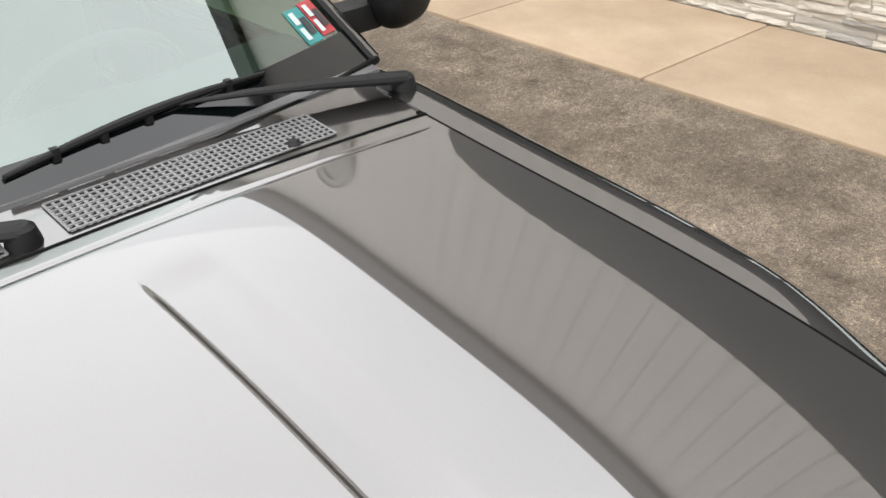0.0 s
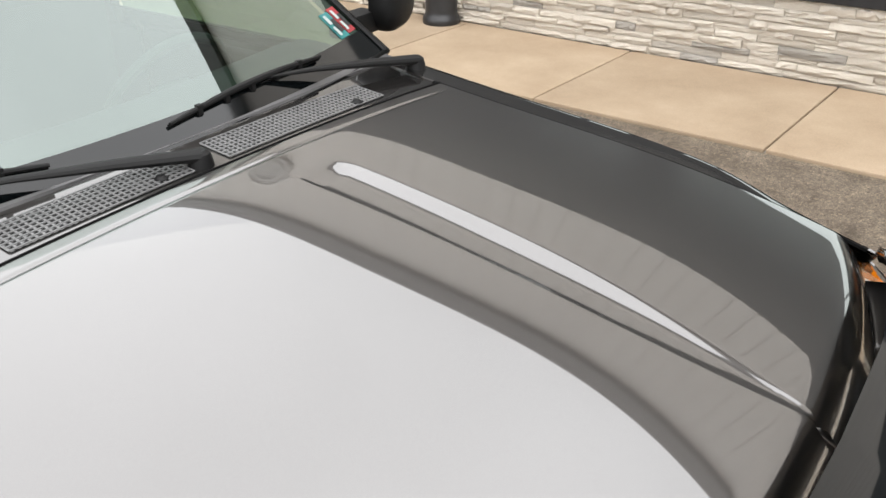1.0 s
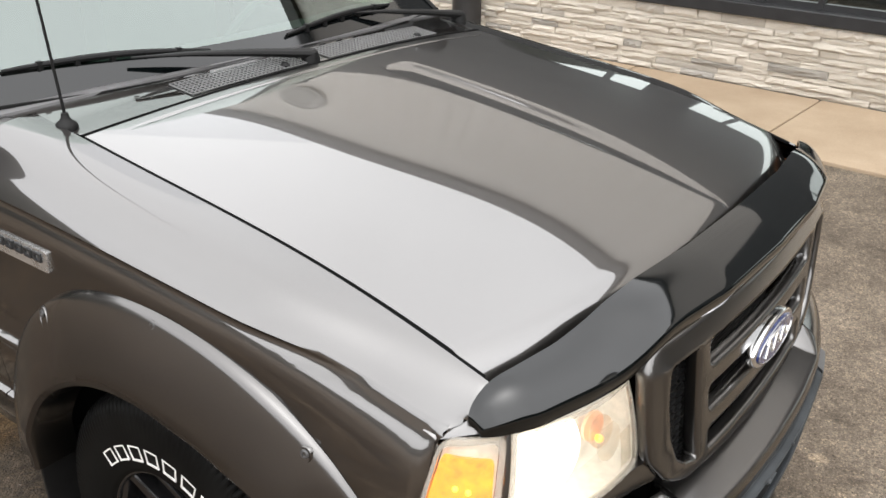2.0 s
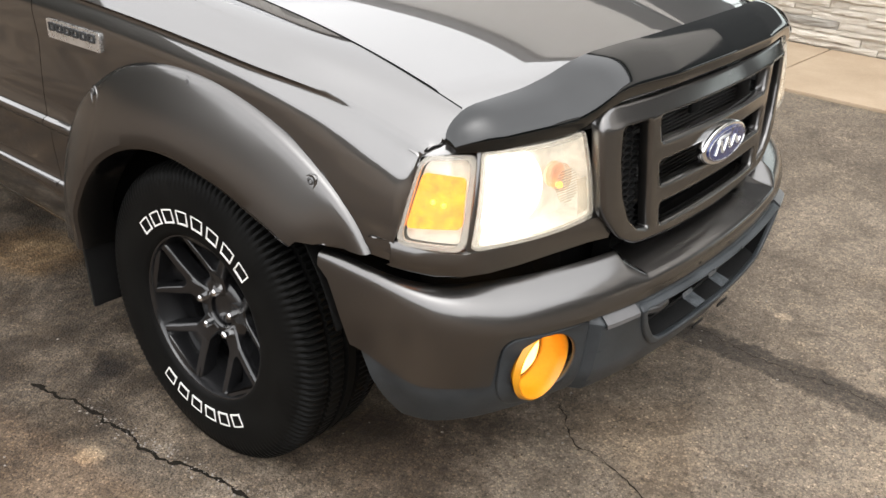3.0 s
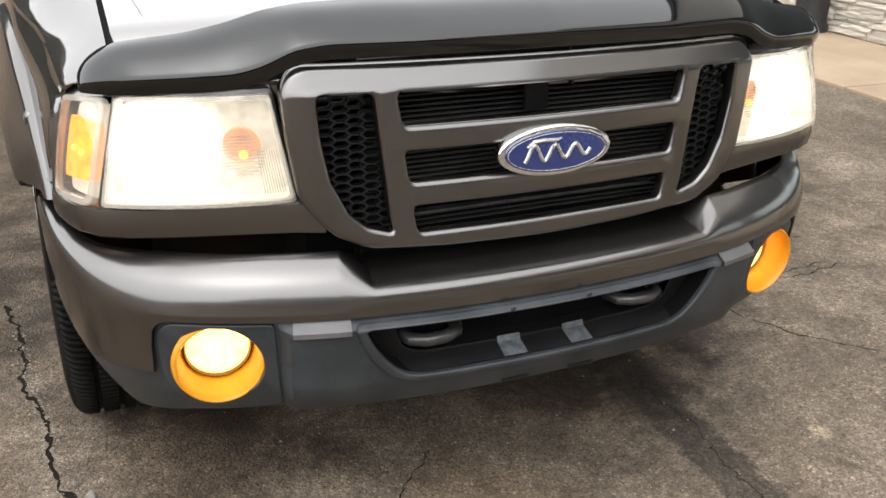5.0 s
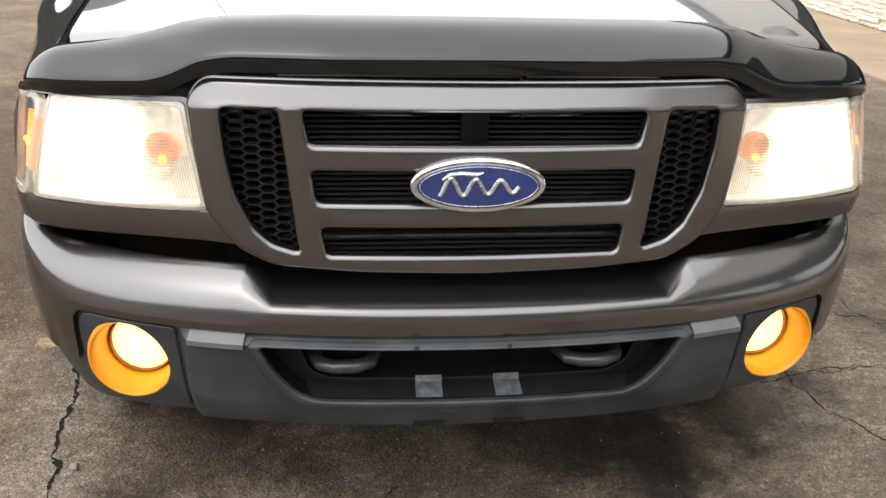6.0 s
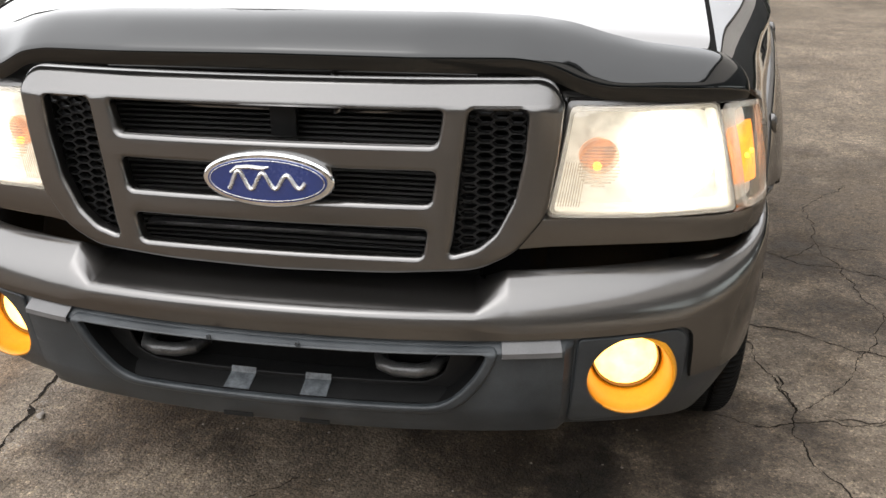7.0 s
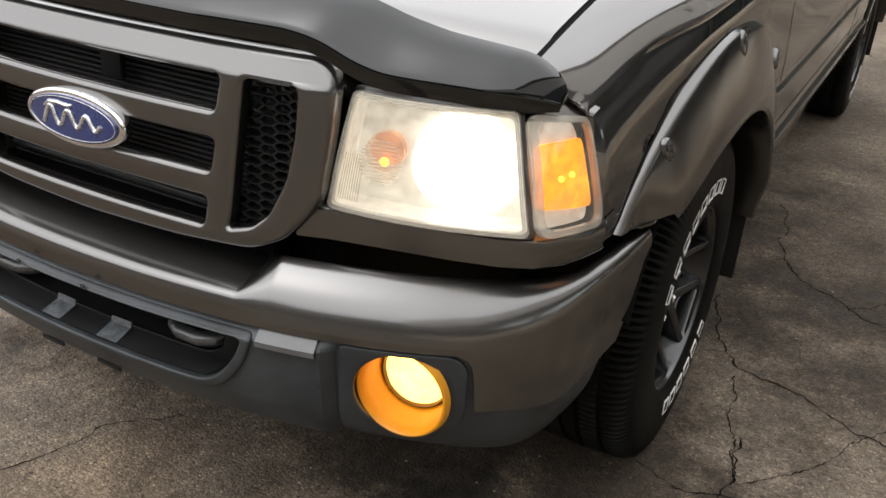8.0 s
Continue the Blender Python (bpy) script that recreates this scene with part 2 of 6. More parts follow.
def box(bm, lo, hi, bevel=0.0, m=None):
    r = bmesh.ops.create_cube(bm, size=1)
    vs = r["verts"]
    for v in vs:
        v.co = Vector([lerp(l, h, c + 0.5) for l, h, c in zip(lo, hi, v.co)])
    if bevel:
        es = list({e for v in vs for e in v.link_edges})
        out = bmesh.ops.bevel(bm, geom=es, offset=bevel, segments=2, affect="EDGES", profile=0.6)
        vs = list({v for f in out["faces"] for v in f.verts} | {v for v in vs if v.is_valid})
    if m:
        bmesh.ops.transform(bm, matrix=m, verts=vs)
    return vs


def tube(bm, path, radius, sides=10, closed=False, flat=1.0):
    """A round bar along a path; radius may be a list."""
    rings, n = [], len(path)
    path = [Vector(p) for p in path]
    for i, p in enumerate(path):
        a = path[(i - 1) % n] if (i or closed) else p
        b = path[(i + 1) % n] if (i < n - 1 or closed) else p
        d = (b - a).normalized()
        up = Vector((0, 0, 1)) if abs(d.z) < 0.95 else Vector((1, 0, 0))
        u = d.cross(up).normalized()
        w = u.cross(d)
        r = radius[i] if isinstance(radius, (list, tuple)) else radius
        rings.append([bm.verts.new(p + u * r * math.cos(k * math.tau / sides) + w * r * flat * math.sin(k * math.tau / sides)) for k in range(sides)])
    for i in range(n if closed else n - 1):
        A, B = rings[i], rings[(i + 1) % n]
        for k in range(sides):
            l = (k + 1) % sides
            bm.faces.new([A[k], A[l], B[l], B[k]])
    if not closed:
        bm.faces.new(rings[0][::-1])
        bm.faces.new(rings[-1])


def lathe(bm, profile, segments=48, m=None, dent=None):
    """Turns (radius, along) pairs round the local x axis; dent(i, j) lowers the radius."""
    rings = []
    for i in range(segments):
        a = i * math.tau / segments
        ring = []
        for j, (r, x) in enumerate(profile):
            rr = r - (dent(i, j) if dent else 0)
            v = Vector((x, rr * math.cos(a), rr * math.sin(a)))
            ring.append(bm.verts.new(m @ v if m else v))
        rings.append(ring)
    for i in range(segments):
        A, B = rings[i], rings[(i + 1) % segments]
        for j in range(len(profile) - 1):
            bm.faces.new([A[j], A[j + 1], B[j + 1], B[j]])


def rounded(pts, r, seg=5):
    """A polygon with its corners rounded; r one radius or one a corner."""
    out, n = [], len(pts)
    for i in range(n):
        p = Vector(pts[i]).to_2d()
        a, b = Vector(pts[i - 1]).to_2d() - p, Vector(pts[(i + 1) % n]).to_2d() - p
        rr = r[i] if isinstance(r, (list, tuple)) else r
        c = min(rr, a.length * 0.49, b.length * 0.49)
        if c < 1e-4:
            out.append((p.x, p.y))
            continue
        s, e = p + a.normalized() * c, p + b.normalized() * c
        for k in range(seg + 1):
            t = k / seg
            q = s * (1 - t) ** 2 + p * 2 * t * (1 - t) + e * t * t
            out.append((q.x, q.y))
    return out


def ellipse(cx, cy, rx, ry, n=40):
    return [(cx + rx * math.cos(i * math.tau / n), cy + ry * math.sin(i * math.tau / n)) for i in range(n)]


def plate(outer, holes=(), depth=0.01, bevel=0.002, place=None, cut_u=0.0, cut_v=0.0):
    """A flat plate with holes and rounded edges, cut into strips and bent by place(u, v, w)."""
    cu = bpy.data.curves.new("plate", "CURVE")
    cu.dimensions, cu.fill_mode = "2D", "BOTH"
    cu.extrude, cu.bevel_depth, cu.bevel_resolution, cu.offset = max(depth / 2 - bevel, 0.0002), bevel, 2, -bevel
    for loop in (outer, *holes):
        s = cu.splines.new("POLY")
        s.points.add(len(loop) - 1)
        for q, (x, y) in zip(s.points, loop):
            q.co = (x, y, 0, 1)
        s.use_cyclic_u = True
    ob = new("plate", cu)
    bpy.context.view_layer.update()
    me = bpy.data.meshes.new_from_object(ob.evaluated_get(bpy.context.evaluated_depsgraph_get()))
    bpy.data.objects.remove(ob)
    bpy.data.curves.remove(cu)
    bm = bmesh.new()
    bm.from_mesh(me)
    bpy.data.meshes.remove(me)
    bmesh.ops.remove_doubles(bm, verts=bm.verts, dist=0.00002)
    for axis, step in ((0, cut_u), (1, cut_v)):
        if step:
            lo, hi = min(v.co[axis] for v in bm.verts), max(v.co[axis] for v in bm.verts)
            for k in range(1, int((hi - lo) / step) + 1):
                co, no = Vector(), Vector()
                co[axis], no[axis] = lo + k * step, 1
                bmesh.ops.bisect_plane(bm, geom=bm.verts[:] + bm.edges[:] + bm.faces[:], plane_co=co, plane_no=no, dist=1e-6)
    if place:
        for v in bm.verts:
            v.co = Vector(place(*v.co))
    bmesh.ops.recalc_face_normals(bm, faces=bm.faces)
    return bm


def join(a, b):
    me = bpy.data.meshes.new("join")
    b.to_mesh(me)
    b.free()
    a.from_mesh(me)
    bpy.data.meshes.remove(me)
    return a

# ---------------------------------------------------------------- setting


def asphalt():
    """Weathered lot: exposed aggregate in a brown-grey binder, blotches, oil stains, painted shade and an old tar seam.
    """
    m, nt, lk, b = nodes_of("worn_brown_grey_asphalt")
    tc = nt.new("ShaderNodeTexCoord")
    sep = nt.new("ShaderNodeSeparateXYZ")
    lk.new(tc.outputs["Object"], sep.inputs[0])
    big = noise_tex(nt, lk, 0.9, 5, 0.6)
    mid = noise_tex(nt, lk, 6.0, 8, 0.72)
    small = noise_tex(nt, lk, 34.0, 6, 0.75)
    grit = noise_tex(nt, lk, 190.0, 5, 0.8)

    def calc(op, *args):
        n = nt.new("ShaderNodeMath")
        n.operation = op
        for k, a in enumerate(args):
            if isinstance(a, (int, float)):
                n.inputs[k].default_value = a
            else:
                lk.new(a, n.inputs[k])
        return n.outputs[0]

    def span(value, a, z, lo=1.0, hi=0.0):
        n = nt.new("ShaderNodeMapRange")
        n.interpolation_type = "SMOOTHSTEP"
        for key, v in (("From Min", a), ("From Max", z), ("To Min", lo), ("To Max", hi)):
            n.inputs[key].default_value = v
        lk.new(value, n.inputs["Value"])
        return n.outputs["Result"]

    def tint(base, factor, colour):
        n = nt.new("ShaderNodeMix")
        n.data_type, n.blend_type = "RGBA", "MULTIPLY"
        lk.new(base, n.inputs["A"])
        if isinstance(factor, (int, float)):
            n.inputs["Factor"].default_value = factor
        else:
            lk.new(factor, n.inputs["Factor"])
        if isinstance(colour, tuple):
            n.inputs["B"].default_value = (*colour, 1)
        else:
            lk.new(colour, n.inputs["B"])
        return n.outputs["Result"]

    def stones(scale):
        v = nt.new("ShaderNodeTexVoronoi")
        v.inputs["Scale"].default_value = scale
        lk.new(tc.outputs["Object"], v.inputs["Vector"])
        hue = nt.new("ShaderNodeSeparateColor")
        lk.new(v.outputs["Color"], hue.inputs[0])
        return v.outputs["Distance"], hue.outputs[0]
    far_a, tone_a = stones(150.0)
    far_b, tone_b = stones(340.0)
    c1 = ramp(nt, lk, big, [(0.32, (0.096, 0.081, 0.067)), (0.5, (0.153, 0.131, 0.109)), (0.70, (0.216, 0.188, 0.160))])
    c2 = ramp(nt, lk, mid, [(0.34, (0.50, 0.47, 0.43)), (0.44, (0.80, 0.77, 0.73)), (0.53, (1.0, 0.98, 0.95)), (0.66, (1.24, 1.21, 1.16))])
    c3 = ramp(nt, lk, small, [(0.32, (0.55, 0.53, 0.50)), (0.46, (0.95, 0.94, 0.92)), (0.60, (1.22, 1.20, 1.16))])
    c4 = ramp(nt, lk, tone_a, [(0.0, (0.52, 0.50, 0.47)), (0.30, (0.84, 0.82, 0.79)), (0.75, (1.05, 1.03, 0.99)), (0.92, (1.28, 1.23, 1.15)), (1.0, (2.0, 1.9, 1.75))])
    c5 = ramp(nt, lk, tone_b, [(0.0, (0.50, 0.49, 0.47)), (0.5, (1.0, 0.99, 0.97)), (0.93, (1.25, 1.22, 1.17)), (1.0, (2.6, 2.5, 2.3))])
    c6 = ramp(nt, lk, far_a, [(0.30, (1.08, 1.07, 1.05)), (0.62, (0.62, 0.60, 0.57))])
    pits = noise_tex(nt, lk, 105.0, 3, 0.6)
    glints = noise_tex(nt, lk, 150.0, 2, 0.5)
    c7 = ramp(nt, lk, pits, [(0.34, (0.30, 0.28, 0.26)), (0.42, (0.98, 0.98, 0.98)), (0.62, (1.02, 1.02, 1.02))])
    c8 = ramp(nt, lk, glints, [(0.63, (1.0, 1.0, 1.0)), (0.70, (1.75, 1.70, 1.62))])
    last = c1.outputs["Color"]
    for c, f in ((c2, 1.0), (c3, 0.95), (c4, 0.62), (c5, 0.55), (c6, 0.35), (c7, 0.9), (c8, 0.7)):
        last = tint(last, f, c.outputs["Color"])
    # ragged patches: oil, damp, spilled salt, paler areas, and painted shade round the truck
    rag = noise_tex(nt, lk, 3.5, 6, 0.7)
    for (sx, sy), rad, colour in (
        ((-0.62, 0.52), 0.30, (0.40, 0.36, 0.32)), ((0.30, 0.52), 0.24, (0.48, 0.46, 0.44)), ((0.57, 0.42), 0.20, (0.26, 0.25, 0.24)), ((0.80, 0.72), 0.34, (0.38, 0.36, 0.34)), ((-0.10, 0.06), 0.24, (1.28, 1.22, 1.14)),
        # first: broad patch darkened so the body side mirrors less light
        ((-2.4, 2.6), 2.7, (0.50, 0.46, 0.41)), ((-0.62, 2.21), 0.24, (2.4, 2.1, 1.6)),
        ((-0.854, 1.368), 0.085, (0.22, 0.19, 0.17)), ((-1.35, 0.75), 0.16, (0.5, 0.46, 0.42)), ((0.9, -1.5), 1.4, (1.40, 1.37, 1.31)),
        # first: shade painted on the ground between truck and shop
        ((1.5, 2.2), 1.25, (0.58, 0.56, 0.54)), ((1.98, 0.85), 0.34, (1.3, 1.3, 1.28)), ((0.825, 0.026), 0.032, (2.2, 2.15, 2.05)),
        # second: shade painted on the ground under the truck
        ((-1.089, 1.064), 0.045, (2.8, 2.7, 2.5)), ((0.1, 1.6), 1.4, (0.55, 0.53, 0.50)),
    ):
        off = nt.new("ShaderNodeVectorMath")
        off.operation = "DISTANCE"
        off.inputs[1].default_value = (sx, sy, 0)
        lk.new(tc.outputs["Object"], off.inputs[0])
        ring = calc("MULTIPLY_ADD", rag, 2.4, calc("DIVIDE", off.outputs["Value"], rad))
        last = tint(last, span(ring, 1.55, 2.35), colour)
    # smoother, older patch west of the long crack
    west = span(calc("MULTIPLY_ADD", small, 0.06, calc("MULTIPLY_ADD", sep.outputs["Y"], 0.12, sep.outputs["X"])), -0.97, -0.90)
    last = tint(last, west, (0.96, 0.86, 0.77))
    # old tar seam running away from under the bumper
    lean = calc("MULTIPLY_ADD", sep.outputs["Y"], 0.03, 0.515 + 0.06)
    away = calc("ABSOLUTE", calc("SUBTRACT", calc("MULTIPLY_ADD", mid, 0.12, sep.outputs["X"]), lean))
    away = calc("MULTIPLY_ADD", small, 0.05, away)
    seam = calc("MULTIPLY", span(away, 0.078, 0.108), span(sep.outputs["Y"], 0.7, 1.0))
    seam = calc("MULTIPLY", seam, span(calc("MULTIPLY_ADD", big, 1.5, sep.outputs["Y"]), -3.2, -1.6, 0.0, 1.0))
    last = tint(last, seam, (0.42, 0.42, 0.43))
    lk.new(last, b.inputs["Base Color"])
    lk.new(span(mid, 0.35, 0.62, 0.66, 0.92), b.inputs["Roughness"])
    b.inputs["Specular IOR Level"].default_value = 0.3
    height = calc("MULTIPLY_ADD", far_a, -0.7, calc("MULTIPLY_ADD", grit, 0.55, calc("MULTIPLY", small, 0.8)))
    bump(nt, lk, b, height, 0.75, 0.006)
    return m


def concrete():
    m, nt, lk, b = nodes_of("tan_brushed_concrete")
    big = noise_tex(nt, lk, 1.6, 5, 0.6)
    grit = noise_tex(nt, lk, 160, 4, 0.7)
    brushed = noise_tex(nt, lk, 30, 3, 0.6, stretch=(0.2, 6, 1))
    info = nt.new("ShaderNodeObjectInfo")
    c1 = ramp(nt, lk, big, [(0.3, (0.27, 0.200, 0.132)), (0.55, (0.34, 0.262, 0.180)), (0.75, (0.40, 0.316, 0.228))])
    c2 = ramp(nt, lk, grit, [(0.3, (0.82, 0.81, 0.80)), (0.7, (1.08, 1.07, 1.05))])
    c3 = ramp(nt, lk, info.outputs["Random"], [(0.0, (0.92, 0.91, 0.90)), (1.0, (1.05, 1.04, 1.03))])
    last = c1.outputs["Color"]
    for c in (c2, c3):
        mul = nt.new("ShaderNodeMix")
        mul.data_type, mul.blend_type = "RGBA", "MULTIPLY"
        mul.inputs["Factor"].default_value = 1.0
        lk.new(last, mul.inputs["A"])
        lk.new(c.outputs["Color"], mul.inputs["B"])
        last = mul.outputs["Result"]
    lk.new(last, b.inputs["Base Color"])
    b.inputs["Roughness"].default_value = 0.8
    bump(nt, lk, b, brushed, 0.3, 0.002)
    return m


def ledgestone():
    m, nt, lk, b = nodes_of("pale_split_ledgestone")
    info = nt.new("ShaderNodeObjectInfo")
    body = noise_tex(nt, lk, 14, 6, 0.65, stretch=(1, 0.5, 2.2))
    grit = noise_tex(nt, lk, 90, 5, 0.7)
    tone = ramp(nt, lk, info.outputs["Random"], [(0.0, (0.36, 0.34, 0.31)), (0.09, (0.46, 0.44, 0.41)), (0.17, (0.60, 0.555, 0.485)), (0.6, (0.69, 0.64, 0.565)), (1.0, (0.77, 0.725, 0.65))])
    vein = ramp(nt, lk, body, [(0.3, (0.82, 0.78, 0.72)), (0.55, (1.0, 0.98, 0.95)), (0.75, (1.12, 1.1, 1.08))])
    mul = nt.new("ShaderNodeMix")
    mul.data_type, mul.blend_type = "RGBA", "MULTIPLY"
    mul.inputs["Factor"].default_value = 1.0
    lk.new(tone.outputs["Color"], mul.inputs["A"])
    lk.new(vein.outputs["Color"], mul.inputs["B"])
    lk.new(mul.outputs["Result"], b.inputs["Base Color"])
    b.inputs["Roughness"].default_value = 0.85
    ad = nt.new("ShaderNodeMath")
    ad.operation = "ADD"
    lk.new(body, ad.inputs[0])
    lk.new(grit, ad.inputs[1])
    bump(nt, lk, b, ad.outputs[0], 0.8, 0.012)
    return m


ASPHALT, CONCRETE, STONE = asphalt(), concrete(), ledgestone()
CRACK = surface("dark_open_crack", (0.006, 0.005, 0.004), (0.018, 0.015, 0.012), 0.95, scale=30, spec=0.05)
PALE_MORTAR = surface("pale_wall_mortar", (0.30, 0.275, 0.24), (0.42, 0.385, 0.34), 0.9, scale=20)
MORTAR = surface("grey_mortar", (0.16, 0.145, 0.125), (0.26, 0.24, 0.21), 0.9, scale=20)
STORE_BLACK = surface("black_aluminium_frame", (0.012, 0.012, 0.013), (0.022, 0.022, 0.023), 0.4, scale=10)
STORE_GLASS = surface("mirrored_shop_glass", (0.50, 0.55, 0.53), (0.56, 0.60, 0.58), 0.02, metal=1.0, scale=3, relief=0.0, spread=0.02)
PANEL = surface("dark_bronze_wall_panel", (0.030, 0.031, 0.031), (0.052, 0.053, 0.052), 0.5, scale=3, relief=0.05)
SIDING = surface("warm_grey_siding", (0.58, 0.55, 0.51), (0.68, 0.65, 0.605), 0.7, scale=3, fine=60)
JOINT = surface("shadowed_board_joint", (0.54, 0.51, 0.475), (0.61, 0.58, 0.54), 0.8, scale=8)
FASCIA = surface("dark_fascia", (0.04, 0.038, 0.036), (0.07, 0.066, 0.062), 0.6, scale=5)
SPECK = surface("pale_grit", (0.12, 0.105, 0.09), (0.24, 0.215, 0.19), 0.8, scale=60)

bm = bmesh.new()
bmesh.ops.create_grid(bm, x_segments=8, y_segments=8, size=600)
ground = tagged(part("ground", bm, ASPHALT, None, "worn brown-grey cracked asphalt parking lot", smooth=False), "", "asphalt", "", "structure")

WALK_X0, WALK_X1, WALK_Z = 3.63, 4.95, 0.022
WALL_X = 4.985
# the shopfront and its sidewalk stand a few degrees off the truck's line
SKEW = Matrix.Translation((3.64, 1.25, 0)) @ Matrix.Rotation(radians(-2.1), 4, "Z") @ Matrix.Translation((-3.64, -1.25, 0))
JOINTS = [1.25 + 1.46 * k for k in range(-7, 9)]


def build_sidewalk():
    bm = bmesh.new()
    box(bm, (WALK_X0 + 0.01, JOINTS[0], -0.06), (WALK_X1, JOINTS[-1], WALK_Z - 0.02))
    walk_base = tagged(part("pavement", bm, MORTAR, None, "tan concrete sidewalk with tooled joints beside the asphalt", smooth=False), "", "sidewalk", "", "structure")
    bm = bmesh.new()
    box(bm, (0, 0, 0), (WALK_X1 - WALK_X0, 1.46 - 0.012, WALK_Z + 0.05), 0.008)
    me = bpy.data.meshes.new("slab")
    bm.to_mesh(me)
    bm.free()
    me.materials.append(CONCRETE)
    for y in JOINTS[:-1]:
        ob = new("slab", me)
        ob.location = (WALK_X0, y + 0.006, -0.05)
        ob.parent = walk_base
    walk_base.matrix_basis = SKEW


def build_building():
    """Shopfront: stone base, black sill, dark glazing, battened siding and a high dark fascia."""
    y0, y1, x = -12.0, 18.0, WALL_X
    bm = bmesh.new()
    box(bm, (x, y0, 0), (x + 0.2, y1, 0.53))
    box(bm, (x, y0, 0), (x + 6, y0 + 0.2, 5.7))
    box(bm, (x, y1 - 0.2, 0), (x + 6, y1, 5.7))
    box(bm, (x + 5.8, y0, 0), (x + 6, y1, 5.7))
    wall = tagged(part("wall_east", bm, PALE_MORTAR, None, "shopfront wall with a pale ledgestone base", smooth=False), "", "wall", "", "structure")
    bm = bmesh.new()
    box(bm, (x - 0.06, y0, 0.53), (x + 0.14, y1, 0.62), 0.006)
    part("sill", bm, STORE_BLACK, wall, "black metal window sill", smooth=False)
    # bays of mirrored glass between dark piers, under a deep dark band
    starts = [2.2 + 3.5 * k for k in range(-4, 4)]
    bm = bmesh.new()
    box(bm, (x + 0.02, y0, 1.78), (x + 0.2, y1, 3.5))
    for a, b in zip([y0 - 3.2] + starts, starts + [y1]):
        box(bm, (x + 0.02, a + 3.2, 0.62), (x + 0.2, b, 1.78))
    part("dark_band", bm, PANEL, wall, "dark bronze wall panels over the shop windows", smooth=False)
    for y in starts:
        win = part("window_frame", window_frame(x + 0.03, y, (0.0, 0.5, 2.7, 3.2), 0.62, 1.78), STORE_BLACK, wall, "black aluminium shop window frame", smooth=False)
        for a, b in ((0.05, 0.48), (0.52, 2.68), (2.72, 3.15)):
            bm = bmesh.new()
            box(bm, (x + 0.07, y + a, 0.66), (x + 0.08, y + b, 1.74))
            part("pane", bm, STORE_GLASS, win, "mirrored shop glass", smooth=False)
    bm = bmesh.new()
    box(bm, (x + 0.02, y0, 3.5), (x + 0.2, y1, 5.78))
    yy = y0
    while yy < y1:
        box(bm, (x + 0.012, yy, 3.51), (x + 0.03, yy + 0.04, 5.78))
        yy += 0.30
    part("siding", bm, SIDING, wall, "warm grey vertical board siding", smooth=False)
    bm = bmesh.new()
    yy = y0 + 0.045
    while yy < y1:
        box(bm, (x + 0.015, yy, 3.51), (x + 0.024, yy + 0.016, 5.78))
        yy += 0.30
    tagged(part("siding_joint", bm, JOINT, wall, smooth=False), kind="stuff")
    bm = bmesh.new()
    box(bm, (x - 0.10, y0 - 0.3, 5.78), (x + 6.3, y1 + 0.3, 6.09), 0.01)
    tagged(part("roof", bm, FASCIA, None, "flat roof with a dark fascia over the shopfront", smooth=False), "", "roof", "", "structure").matrix_basis = SKEW
    wall.matrix_basis = SKEW
    return wall


def window_frame(x, y, posts, z0, z1):
    bm = bmesh.new()
    for u in posts:
        half = 0.05 if u in (posts[0], posts[-1]) else 0.02
        a = min(max(y + u - half, y), y + posts[-1] - 2 * half)
        box(bm, (x, a, z0), (x + 0.1, a + 2 * half, z1))
    for z in (z0, z1 - 0.045):
        box(bm, (x + 0.01, y + 0.05, z), (x + 0.09, y + posts[-1] - 0.05, z + 0.045))
    return bm


def crack(path, width, name="crack", material=None, z=0.0015, jag=0.012):
    """A ragged open crack along a line on the ground."""
    pts = []
    for (x0, y0), (x1, y1) in zip(path, path[1:]):
        n = max(2, int(math.hypot(x1 - x0, y1 - y0) / 0.009))
        for k in range(n):
            t = k / n
            p = Vector((lerp(x0, x1, t), lerp(y0, y1, t), 0))
            sway = noise.noise_vector(p * 7) * 2.2 + noise.noise_vector(p * 24) * 1.3 + noise.noise_vector(p * 70) * 0.6
            pts.append(p + Vector((sway.x, sway.y, 0)) * jag)
    pts.append(Vector((*path[-1], 0)))
    bm = bmesh.new()
    prev = None
    for i, p in enumerate(pts):
        a, b = pts[max(0, i - 1)], pts[min(len(pts) - 1, i + 1)]
        d = (b - a).normalized()
        n = Vector((-d.y, d.x, 0))
        w = width * max(0.15, 0.75 + 1.1 * noise.noise(p * 31 + Vector((9, 0, 0))) + 0.5 * noise.noise(p * 110)) * 0.5 * (0.3 if i in (0, len(pts) - 1) else 1)
        cur = (bm.verts.new(p + n * w + Vector((0, 0, z))), bm.verts.new(p - n * w + Vector((0, 0, z))))
        if prev:
            bm.faces.new([prev[0], prev[1], cur[1], cur[0]])
        prev = cur
    bmesh.ops.recalc_face_normals(bm, faces=bm.faces)
    for f in bm.faces:
        if f.normal.z < 0:
            f.normal_flip()
    part(name, bm, material or CRACK, ground, smooth=False)


